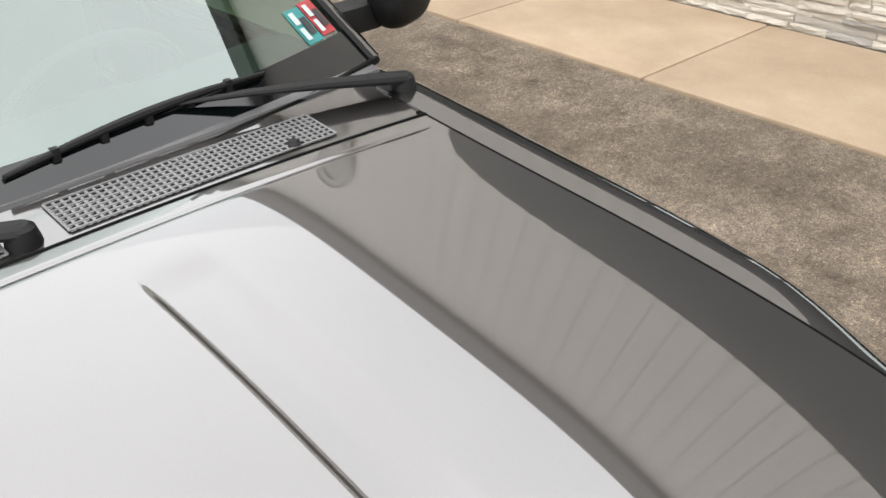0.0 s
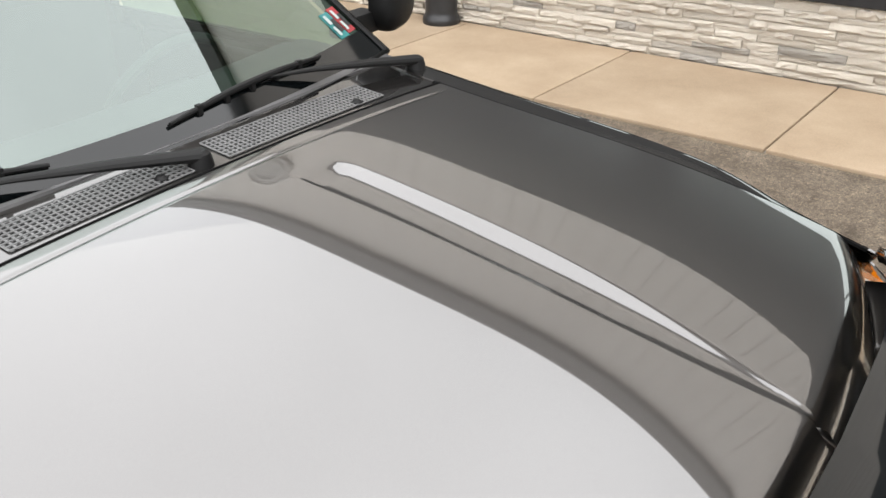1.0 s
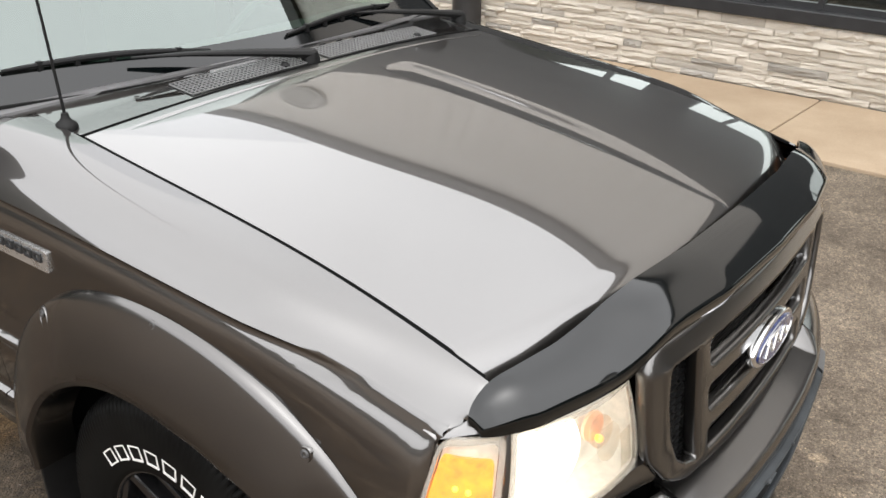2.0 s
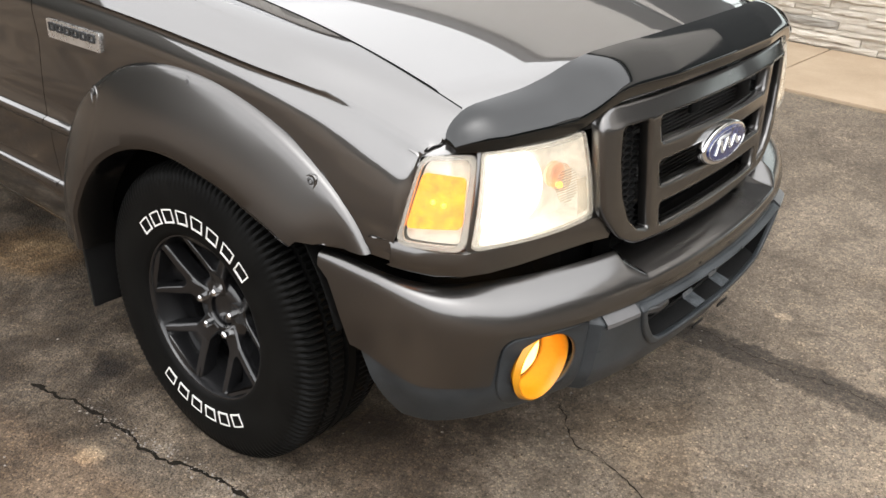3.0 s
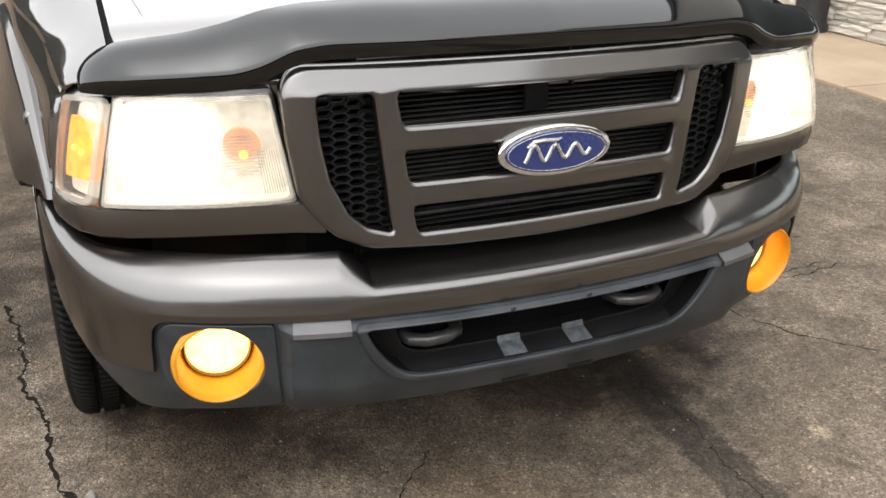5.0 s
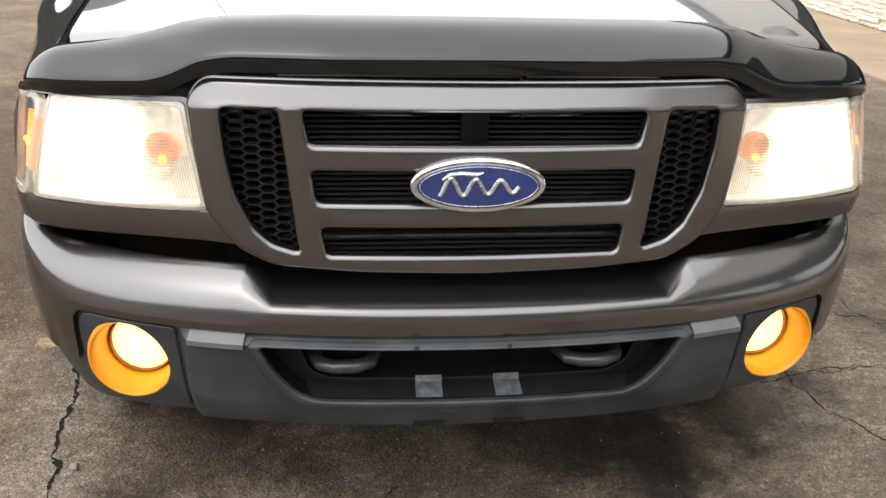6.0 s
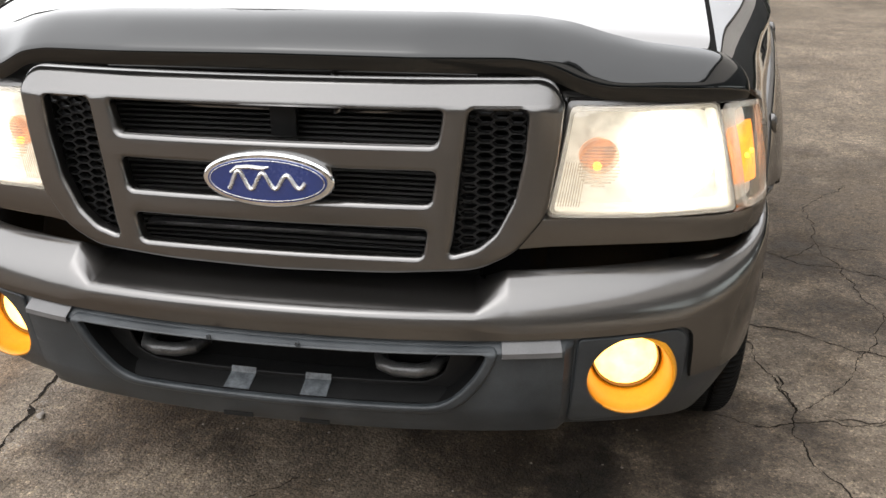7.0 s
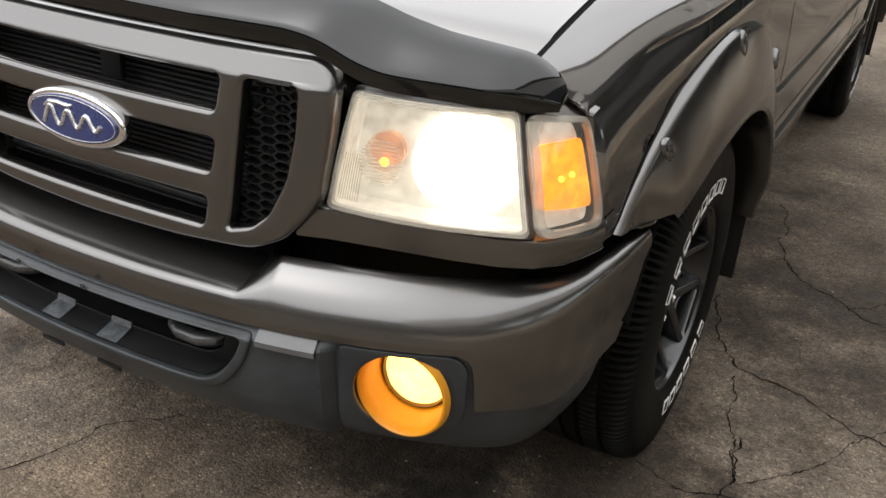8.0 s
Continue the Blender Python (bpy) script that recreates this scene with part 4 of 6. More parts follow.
def tyre_mesh():
    """Outer face towards +x; axis at the origin."""
    R, w = WHEEL_R + 0.006, 0.127
    prof = [(0.205, w - 0.012), (0.212, w - 0.004), (0.222, w), (0.245, w + 0.003), (0.275, w + 0.005), (0.300, w + 0.004), (0.325, w + 0.001), (0.342, w - 0.003), (0.354, w - 0.008),
            (0.364, w - 0.015), (0.371, w - 0.024), (0.375, w - 0.036), (R - 0.001, w - 0.056), (R - 0.012, w - 0.060), (R - 0.012, w - 0.066), (R - 0.001, w - 0.068), (R, w - 0.085), (R, 0.024), (R - 0.011, 0.022), (R - 0.011, 0.014), (R, 0.012)]
    full = prof + [(r, -x) for r, x in reversed(prof)]
    n = len(full)

    def dent(i, j):
        k = min(j, n - 1 - j)
        if 6 <= k <= 12 and i % 3 == 0:
            return (0.002, 0.005, 0.009, 0.012, 0.012, 0.012, 0.012)[k - 6]
        if 15 <= k <= 17 and (i + 1) % 3 == 0:
            return 0.007
        return 0
    bm = bmesh.new()
    lathe(bm, full, 420, None, dent)
    bmesh.ops.recalc_face_normals(bm, faces=bm.faces)
    return bm


def sidewall_marks(centre, count, pitch):
    """White outlined blocks in two arcs on the sidewall (brand lettering as plain shapes)."""
    bm = bmesh.new()
    for k in range(count):
        a = radians(centre - (k - (count - 1) / 2) * pitch)
        r0, r1 = 0.241, 0.275
        half = radians(4.3)
        t = 0.0036

        def ring(ra, rb, ha):
            pts = []
            for q in range(5):
                pts.append((rb, a - ha + 2 * ha * q / 4))
            for q in range(5):
                pts.append((ra, a + ha - 2 * ha * q / 4))
            return pts
        A, B = ring(r0, r1, half), ring(r0 + t, r1 - t, half - t / 0.28)
        va = [bm.verts.new((0.1325, r * math.cos(g), r * math.sin(g))) for r, g in A]
        vb = [bm.verts.new((0.1325, r * math.cos(g), r * math.sin(g))) for r, g in B]
        vc = [bm.verts.new((0.1280, r * math.cos(g), r * math.sin(g))) for r, g in A]
        vd = [bm.verts.new((0.1280, r * math.cos(g), r * math.sin(g))) for r, g in B]
        m = len(A)
        for i in range(m):
            j = (i + 1) % m
            bm.faces.new([va[i], va[j], vb[j], vb[i]])
            bm.faces.new([va[j], va[i], vc[i], vc[j]])
            bm.faces.new([vb[i], vb[j], vd[j], vd[i]])
    bmesh.ops.recalc_face_normals(bm, faces=bm.faces)
    return bm


def rim_mesh():
    bm = bmesh.new()
    prof = [(0.214, 0.108), (0.216, 0.116), (0.211, 0.120), (0.205, 0.118), (0.201, 0.108), (0.199, 0.085), (0.190, 0.06), (0.186, 0.0), (0.186, -0.08)]
    lathe(bm, prof, 72)
    bmesh.ops.recalc_face_normals(bm, faces=bm.faces)
    return bm


def spoke_mesh():
    """One forked spoke with two raised prongs and a pocket between them, pointing along +y."""
    def at(u, v, w):
        return (curve_at([(0.05, 0.060), (0.10, 0.070), (0.20, 0.106)], u) + w, u, v)
    outline = [(0.046, -0.028), (0.098, -0.026), (0.150, -0.060), (0.199, -0.096), (0.199, 0.096), (0.150, 0.060), (0.098, 0.026), (0.046, 0.028)]
    pocket = rounded([(0.118, -0.010), (0.155, -0.036), (0.193, -0.066), (0.193, 0.066), (0.155, 0.036), (0.118, 0.010)], 0.010, 4)
    bm = plate(rounded(outline, 0.006, 2), [pocket], 0.046, 0.0070, lambda u, v, w: at(u, v, w - 0.016), 0.03)
    bm = join(bm, plate(rounded([(0.10, -0.020), (0.199, -0.055), (0.199, 0.055), (0.10, 0.020)], 0.004, 2), [], 0.008, 0.001, lambda u, v, w: at(u, v, w - 0.042), 0.03))
    bmesh.ops.recalc_face_normals(bm, faces=bm.faces)
    return bm


def build_wheels():
    first = None
    for s, axle in ((-1, AXLE_Y), (1, AXLE_Y), (-1, REAR_Y), (1, REAR_Y)):
        turn = Matrix.Rotation(radians(180), 4, "Z") if s < 0 else Matrix.Identity(4)
        place = Matrix.Translation((s * 0.742, axle, WHEEL_R)) @ turn @ Matrix.Rotation(radians(4 if s < 0 else 25), 4, "X")
        if not first:
            wheel = new("wheel")
            wheel.parent = truck
            wheel.matrix_basis = place
            tagged(wheel, "black forked-spoke wheel with white-lettered tyre")
            tyre = part("tyre", tyre_mesh(), RUBBER, wheel, "black tyre with raised white sidewall blocks", angle=50)
            tagged(part("sidewall_mark", sidewall_marks(86, 8, 12.0), LETTER, wheel, "white outlined sidewall blocks", smooth=False), kind="stuff")
            tagged(part("sidewall_mark", sidewall_marks(-96, 6, 12.0), LETTER, wheel, "white outlined sidewall blocks", smooth=False), kind="stuff")
            part("rim", rim_mesh(), RIMBLACK, wheel, angle=40)
            sm = spoke_mesh()
            me = bpy.data.meshes.new("spoke")
            sm.to_mesh(me)
            sm.free()
            me.materials.append(RIMBLACK)
            for k in range(5):
                ob = new("spoke", me)
                ob.parent = wheel
                ob.matrix_basis = Matrix.Rotation(k * math.tau / 5 + radians(84), 4, "X")
            bm = bmesh.new()
            lathe(bm, [(0.0, 0.055), (0.036, 0.055), (0.040, 0.050), (0.040, 0.062), (0.045, 0.066), (0.075, 0.064), (0.085, 0.056), (0.088, 0.03)], 40)
            bmesh.ops.recalc_face_normals(bm, faces=bm.faces)
            part("hub", bm, RIMBLACK, wheel)
            bm = bmesh.new()
            lathe(bm, [(0.0, 0.0), (0.155, 0.0), (0.16, 0.012), (0.10, 0.02), (0.08, 0.05)], 40)
            part("brake_disc", bm, BLACK, wheel)
            nut = bmesh.new()
            lathe(nut, [(0.0, 0.088), (0.006, 0.088), (0.0095, 0.084), (0.0105, 0.060)], 6)
            bmesh.ops.recalc_face_normals(nut, faces=nut.faces)
            me = bpy.data.meshes.new("lug_nut")
            nut.to_mesh(me)
            nut.free()
            me.materials.append(CHROME)
            for k in range(5):
                ob = new("lug_nut", me)
                ob.parent = wheel
                ob.matrix_basis = Matrix.Rotation(k * math.tau / 5 + 0.2, 4, "X") @ Matrix.Translation((0, 0.057, 0))
            first = wheel
        else:
            copy_thing(first, place)


# ---- front bumper: a plan curve of arc length s, with outward normals
HALF = [(0, -0.020), (0.2, -0.013), (0.4, 0.012), (0.55, 0.053), (0.67, 0.102), (0.756, 0.158), (0.815, 0.232), (0.845, 0.326), (0.859, 0.43), (0.863, 0.50), (0.867, 0.62)]


def plan_curve():
    pts = [(-x, y) for x, y in reversed(HALF[1:])] + HALF
    seg = np.hypot(np.diff([p[0] for p in pts]), np.diff([p[1] for p in pts]))
    t = np.concatenate([[0], np.cumsum(seg)])
    u = np.linspace(0, t[-1], 401)
    X, Y = np.interp(u, t, [p[0] for p in pts]), np.interp(u, t, [p[1] for p in pts])
    for _ in range(4):
        X[7:-7], Y[7:-7] = np.convolve(X, np.ones(15) / 15, mode="valid"), np.convolve(Y, np.ones(15) / 15, mode="valid")
    seg = np.hypot(np.diff(X), np.diff(Y))
    t = np.concatenate([[0], np.cumsum(seg)])
    return t - t[-1] / 2, X, Y


CS, CX, CY = plan_curve()
CTX, CTY = np.gradient(CX, CS), np.gradient(CY, CS)


def bumper_at(s, o, z):
    x, y = np.interp(s, CS, CX), np.interp(s, CS, CY)
    tx, ty = np.interp(s, CS, CTX), np.interp(s, CS, CTY)
    l = math.hypot(tx, ty)
    return (float(x + o * ty / l), float(y - o * tx / l), z)


def end_s(z):
    return curve_at([(0.31, 0.985), (0.34, 1.012), (0.38, 1.030), (0.45, 1.045), (0.506, 1.056), (0.60, 1.088), (0.66, 1.115), (0.70, 1.135)], z)


def squeeze(s, z):
    a = abs(s)
    if a > 0.86:
        a = 0.86 + (a - 0.86) * (end_s(z) - 0.86) / (1.14 - 0.86)
    return math.copysign(a, s)


def paint_bottom(s):
    a = abs(s)
    corner = 0.036 * (1 - math.sqrt(max(0, 1 - (min(1, max(0, (a - 0.702) / 0.036))) ** 2)))
    return 0.566 - corner - 0.076 * smooth01(0.738, 0.748, a) - 0.006 * smooth01(0.74, 0.9, a) + 0.055 * smooth01(0.9, 1.14, a)


def bumper_top(s):
    a = abs(s)
    return 0.614 + 0.052 * min(1, max(0, (a - 0.352) / 0.056)) + 0.026 * smooth01(0.85, 1.14, a)


def build_bumper():
    ss = sorted({round(v, 4) for k in range(77) for v in (k * 0.015, -k * 0.015)} | {s * v for s in (1, -1) for v in (0.342, 0.347, 0.352, 0.357, 0.363, 0.369, 0.381, 0.387, 0.393, 0.399, 0.403, 0.408, 0.413, 0.709, 0.716, 0.723, 0.728, 0.732, 0.7355, 0.738, 0.741, 0.745, 0.748)})
    rows = []
    for s in ss:
        zt, zb = bumper_top(s), paint_bottom(s)
        inner = 1 - min(1, max(0, (abs(s) - 0.352) / 0.056))
        wrap = smooth01(0.70, 1.02, abs(s))
        r = []
        corner = ((-0.070, -0.014), (-0.067, -0.001), (-0.062, -0.002), (-0.050, -0.010), (-0.038, -0.019), (-0.027, -0.028), (-0.0175, -0.038), (-0.0095, -0.050), (-0.0035, -0.066), (0.001, -0.086))
        centre = ((-0.114, 0.022), (-0.100, 0.020), (-0.060, 0.010), (-0.034, 0.004), (-0.016, 0.001), (-0.007, -0.002), (-0.003, -0.006), (-0.001, -0.011), (0.001, -0.018), (0.002, -0.028))
        tail = ((-0.040, -0.010), (-0.036, -0.004), (-0.030, -0.001), (-0.022, 0.0), (-0.014, -0.0005), (-0.008, -0.002), (-0.004, -0.005), (-0.001, -0.010), (0.001, -0.018), (0.002, -0.030))
        for (o, dz), (oc, dc), (ot, dt) in zip(corner, centre, tail):
            o, dz = lerp(o, ot, wrap), lerp(dz, dt, wrap)
            r.append(bumper_at(squeeze(s, zt), lerp(o, oc, inner), zt + lerp(dz, dc, inner)))
        z0 = zt - lerp(lerp(0.086, 0.030, wrap), 0.028, inner)
        for k in range(1, 8):
            z = lerp(z0, zb, k / 7)
            o = 0.002 - 0.25 * max(0, 0.60 - z) ** 1.5
            r.append(bumper_at(squeeze(s, z), o, z))
        r.append(bumper_at(squeeze(s, zb), -0.018, zb - 0.003))
        rows.append(r)
    part("front_bumper", grid(rows), SATIN, truck, "grey metallic painted front bumper with a notched top", thick=0.004, angle=32)


def valance_bottom(a):
    return curve_at([(0, 0.368), (0.40, 0.370), (0.5, 0.368), (0.7, 0.350), (0.78, 0.335), (0.88, 0.318), (0.985, 0.318)], a)


def valance_at(s, z, w):
    a = abs(s)
    o = -0.012 - 0.25 * max(0, 0.60 - z) ** 1.5 - 0.6 * max(0, 0.43 - z) ** 1.3
    o += 0.022 * (1 - smooth01(0.497, 0.515, a)) * (1 - smooth01(0.545, 0.565, z))
    return bumper_at(squeeze(s, z), o + w, z)


def build_valance():
    top = [(s, paint_bottom(s) + 0.010) for s in [k * 0.01 for k in range(-112, 113)]]
    bottom = [(s, valance_bottom(abs(s))) for s in [k * 0.02 for k in range(54, -55, -1)]]
    opening = rounded([(-0.372, 0.546), (0.372, 0.546), (0.352, 0.500), (0.300, 0.437), (-0.300, 0.437), (-0.352, 0.500)], [0.012, 0.012, 0.04, 0.05, 0.05, 0.04])
    fogs = [ellipse(c, 0.475, 0.088, 0.087) for c in (-0.625, 0.625)]
    val = part("lower_valance", plate(top + bottom, [opening, *fogs], 0.008, 0.003, valance_at, 0.02, 0.02), TRIM, truck, "weathered grey-black plastic lower valance", angle=40)
    # raised rim round the opening and two moulded ribs beside it
    rim_out = rounded([(-0.392, 0.556), (0.392, 0.556), (0.370, 0.492), (0.312, 0.422), (-0.312, 0.422), (-0.370, 0.492)], [0.016, 0.016, 0.05, 0.06, 0.06, 0.05])
    part("intake_rim", plate(rim_out, [opening], 0.016, 0.005, lambda u, v, w: valance_at(u, v, w + 0.003), 0.02, 0.02), TRIM, val)
    # black box added behind the opening so that its depth stays dark
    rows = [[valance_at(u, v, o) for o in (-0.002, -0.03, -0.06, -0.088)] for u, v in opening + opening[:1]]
    part("intake_dark_wall", grid(rows), VOID, val, thick=0.003)
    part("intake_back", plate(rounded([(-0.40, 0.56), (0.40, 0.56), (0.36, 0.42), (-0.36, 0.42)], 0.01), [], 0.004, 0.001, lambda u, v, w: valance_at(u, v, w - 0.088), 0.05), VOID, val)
    # ledges take a lighter grey to stand in for their sky reflection
    for s in (-1, 1):
        rows = [[valance_at(s * u, z, w) for z, w in ((0.569, 0.003), (0.5655, 0.009), (0.550, 0.013), (0.541, 0.011), (0.537, 0.004))] for u in [lerp(0.396, 0.494, k / 8) for k in range(9)]]
        part("valance_ledge", grid(rows, flip=s < 0), COWL, val, "valance ledge coloured paler for the sky it reflects", thick=0.002)
    # recessed inner frame of the opening
    inner = rounded([(-0.315, 0.535), (0.315, 0.535), (0.295, 0.475), (0.262, 0.458), (-0.262, 0.458), (-0.295, 0.475)], 0.012)
    part("intake_frame", plate(rounded([(-0.385, 0.556), (0.385, 0.556), (0.365, 0.500), (0.310, 0.430), (-0.310, 0.430), (-0.365, 0.500)], 0.03), [inner], 0.006, 0.002, lambda u, v, w: valance_at(u, v, w - 0.045), 0.03), BLACK, val)
    rows = []
    for k in range(41):
        s = lerp(-0.30, 0.30, k / 40)
        rows.append([valance_at(s, z, o) for z, o in ((0.436, -0.002), (0.440, -0.02), (0.446, -0.045), (0.452, -0.10))])
    part("step_pad", grid(rows), BLACK, val, thick=0.004)
    for c in (-0.078, 0.066):
        rows = [[valance_at(s, z, o) for z, o in ((0.4395, -0.002), (0.4445, -0.02), (0.4505, -0.04), (0.462, -0.046))] for s in (c - 0.024, c - 0.012, c, c + 0.012, c + 0.024)]
        part("plate_bracket", grid(rows), BRACKET, val, "pale scuffed plate bracket", thick=0.002)
        bm = bmesh.new()
        box(bm, (c - 0.028, -0.012, 0.384), (c + 0.028, -0.008, 0.392), 0.001)
        part("plate_slot", bm, BLACK, val)
    for x in (-0.105, 0.055):
        bm = bmesh.new()
        lathe(bm, [(0.0, 0.003), (0.004, 0.003), (0.005, 0.0)], 10, Matrix.Translation((x, -0.034, 0.555)) @ Matrix.Rotation(radians(-90), 4, "Z"))
        part("screw", bm, TRIM, val)
    for s in (-1, 1):
        bm = bmesh.new()
        c = s * 0.225
        path = [(c - 0.055, 0.14, 0.487), (c - 0.058, 0.08, 0.485), (c - 0.045, 0.045, 0.484), (c - 0.02, 0.032, 0.484), (c + 0.02, 0.032, 0.484), (c + 0.045, 0.045, 0.484), (c + 0.058, 0.08, 0.485), (c + 0.055, 0.14, 0.487)]
        tube(bm, path, 0.013, 12)
        part("tow_hook", bm, CASTING, truck, "worn black steel tow hook")
    return val


def build_fog(s):
    c = 0.625
    u, v, _ = Vector(valance_at(c, 0.475, 0))
    bez = part("fog_bezel", plate(rounded([(c - 0.105, 0.376), (c + 0.072, 0.376), (c + 0.108, 0.43), (c + 0.108, 0.560), (c - 0.100, 0.560)], [0.02, 0.05, 0.04, 0.045, 0.012]), [ellipse(c, 0.477, 0.0770, 0.0760)], 0.012, 0.004, lambda a, b, w: valance_at(s * a, b, w + 0.004), 0.02, 0.02), TRIM, truck, "black plastic fog lamp bezel", angle=40)
    x0, y0, z0 = valance_at(s * c, 0.477, 0.004)
    axis = Matrix.Translation((x0, y0, z0)) @ Matrix.Rotation(radians(-90 + s * 6), 4, "Z")
    bm = bmesh.new()
    lathe(bm, [(0.083, -0.008), (0.0785, 0.003), (0.0755, 0.004), (0.073, 0.001), (0.070, -0.02), (0.064, -0.055), (0.058, -0.075)], 48, axis)
    part("fog_cup", bm, FOGCUP, bez, "amber lit fog lamp cup")
    bm = bmesh.new()
    lathe(bm, [(0.0, -0.040), (0.02, -0.041), (0.038, -0.045), (0.050, -0.053), (0.056, -0.062), (0.058, -0.075)], 40, axis)
    part("fog_lens", bm, FOGLIT, bez, "glowing amber fog lamp lens")
    bm = bmesh.new()
    lathe(bm, [(0.056, -0.062), (0.0585, -0.055), (0.061, -0.058), (0.062, -0.075)], 40, axis)
    part("lens_ring", bm, FOGRING, bez, "dark brown ring round the fog lamp lens")


# ---- grille


def grille_at(x, z, w):
    return (x, 0.060 + (z - 0.69) * 0.055 + 0.150 * x * x + 0.16 * max(0, abs(x) - 0.425) + 0.42 * max(0, z - 0.938) - w, z)


def build_grille():
    outer = [(-0.452, 0.982), (-0.478, 0.950), (-0.471, 0.86), (-0.456, 0.762), (-0.405, 0.698), (-0.345, 0.668), (-0.2, 0.658), (0, 0.654), (0.2, 0.658), (0.345, 0.668), (0.405, 0.698), (0.456, 0.762), (0.471, 0.86), (0.478, 0.950), (0.452, 0.982)]
    slots = []
    for zt, zb, xt, xb in ((0.936, 0.880, 0.289, 0.278), (0.836, 0.782, 0.277, 0.268), (0.738, 0.690, 0.262, 0.254)):
        slots.append(rounded([(-xt, zt), (xt, zt), (xb, zb), (-xb, zb)], 0.011, 4))
    mesh_hole = [(0.330, 0.936), (0.421, 0.936), (0.418, 0.87), (0.404, 0.795), (0.375, 0.735), (0.345, 0.708), (0.298, 0.694), (0.305, 0.72), (0.320, 0.85)]
    sides = [rounded([(s * x, z) for x, z in mesh_hole], 0.010, 3) for s in (1, -1)]
    gr = part("grille", plate(rounded(outer, 0.022, 4), [*slots, *sides], 0.032, 0.009, lambda u, v, w: grille_at(u, v, w + 0.004), 0.04, 0.0), SATIN, truck, "grey painted three-bar grille with honeycomb sides", angle=40)
    # raised frame step round the centre bars
    for s in (1, -1):
        bm = bmesh.new()
        for i in range(-1, 7):
            for j in range(-2, 20):
                cx = s * (0.300 + i * 0.0255)
                cz = 0.690 + j * 0.0150 + (0.0075 if i % 2 else 0)
                poly = [(s * x, z) for x, z in mesh_hole]
                inside = False
                for (xa, za), (xb, zb) in zip(poly, poly[1:] + poly[:1]):
                    if (za > cz) != (zb > cz) and cx < (xb - xa) * (cz - za) / (zb - za) + xa:
                        inside = not inside
                if not inside and not any(math.hypot(cx - x, cz - z) < 0.02 for x, z in poly):
                    continue
                hexo = [(cx + 0.0172 * math.cos(k * math.tau / 6), cz + 0.0089 * math.sin(k * math.tau / 6)) for k in range(6)]
                hexi = [(cx + 0.0142 * math.cos(k * math.tau / 6), cz + 0.0071 * math.sin(k * math.tau / 6)) for k in range(6)]
                f = [[bm.verts.new(grille_at(x, z, w)) for x, z in h] for h, w in ((hexo, -0.014), (hexi, -0.014), (hexi, -0.030))]
                for k in range(6):
                    l = (k + 1) % 6
                    bm.faces.new([f[0][k], f[0][l], f[1][l], f[1][k]])
                    bm.faces.new([f[1][k], f[1][l], f[2][l], f[2][k]])
        bmesh.ops.recalc_face_normals(bm, faces=bm.faces)
        part("honeycomb_insert", bm, BLACK, gr, "black honeycomb mesh insert", smooth=False)
    # condenser and brackets seen through the slots
    bm = bmesh.new()
    for k in range(34):
        z = 0.66 + k * 0.0095
        box(bm, (-0.33, 0.150, z), (0.33, 0.158, z + 0.0035))
    tagged(part("condenser", bm, FIN, truck, "dark condenser fins behind the grille", smooth=False), kind="stuff")
    bm = bmesh.new()
    box(bm, (-0.022, 0.118, 0.87), (0.026, 0.13, 0.95), 0.004)
    part("latch_support", bm, BLACK, truck)
    bm = bmesh.new()
    box(bm, (-0.27, 0.115, 0.722), (0.27, 0.135, 0.728), 0.001)
    box(bm, (-0.27, 0.105, 0.700), (0.27, 0.125, 0.706), 0.001)
    part("crossbar", bm, CASTING, truck)
    build_emblem(gr)


def build_emblem(gr):
    def at(u, v, w):
        return grille_at(u, 0.819 + v, w + 0.024)
    em = part("emblem", plate(ellipse(0, 0, 0.1150, 0.0465, 64), [], 0.022, 0.005, lambda u, v, w: at(u, v, w), 0.03), CHROME, gr, "chrome-rimmed blue oval emblem")
    part("emblem_field", plate(ellipse(0, 0, 0.1035, 0.0375, 64), [], 0.004, 0.001, lambda u, v, w: at(u, v, w + 0.0125), 0.03), BLUE, em, "deep blue oval")
    part("emblem_line", plate(ellipse(0, 0, 0.1000, 0.0345, 64), [ellipse(0, 0, 0.0985, 0.0332, 64)], 0.002, 0.0004, lambda u, v, w: at(u, v, w + 0.0148), 0.03), SILVER, em)
    bm = bmesh.new()
    wave = [(lerp(-0.066, 0.068, k / 36), lerp(0.0165, 0.0095, k / 36) * math.sin(k * 0.56 - 1.2)) for k in range(37)]
    dense = []
    for i in range(len(wave) - 1):
        p0, p1, p2, p3 = (Vector(wave[max(0, min(len(wave) - 1, i + k))]) for k in (-1, 0, 1, 2))
        for q in range(3):
            t = q / 3
            dense.append(0.5 * ((2 * p1) + (p2 - p0) * t + (2 * p0 - 5 * p1 + 4 * p2 - p3) * t * t + (3 * p1 - p0 - 3 * p2 + p3) * t ** 3))
    tube(bm, [at(p.x, p.y, 0.0150) for p in dense], 0.0036, 8)
    part("emblem_flourish", bm, SILVER, em, "silver wavy flourish")
    bm = bmesh.new()
    tube(bm, [at(x, z, 0.0150) for x, z in ((-0.062, 0.012), (-0.050, 0.021), (-0.030, 0.023), (-0.005, 0.021), (0.006, 0.024))], [0.002, 0.0036, 0.0038, 0.0034, 0.0015], 8)
    part("emblem_stroke", bm, SILVER, em)


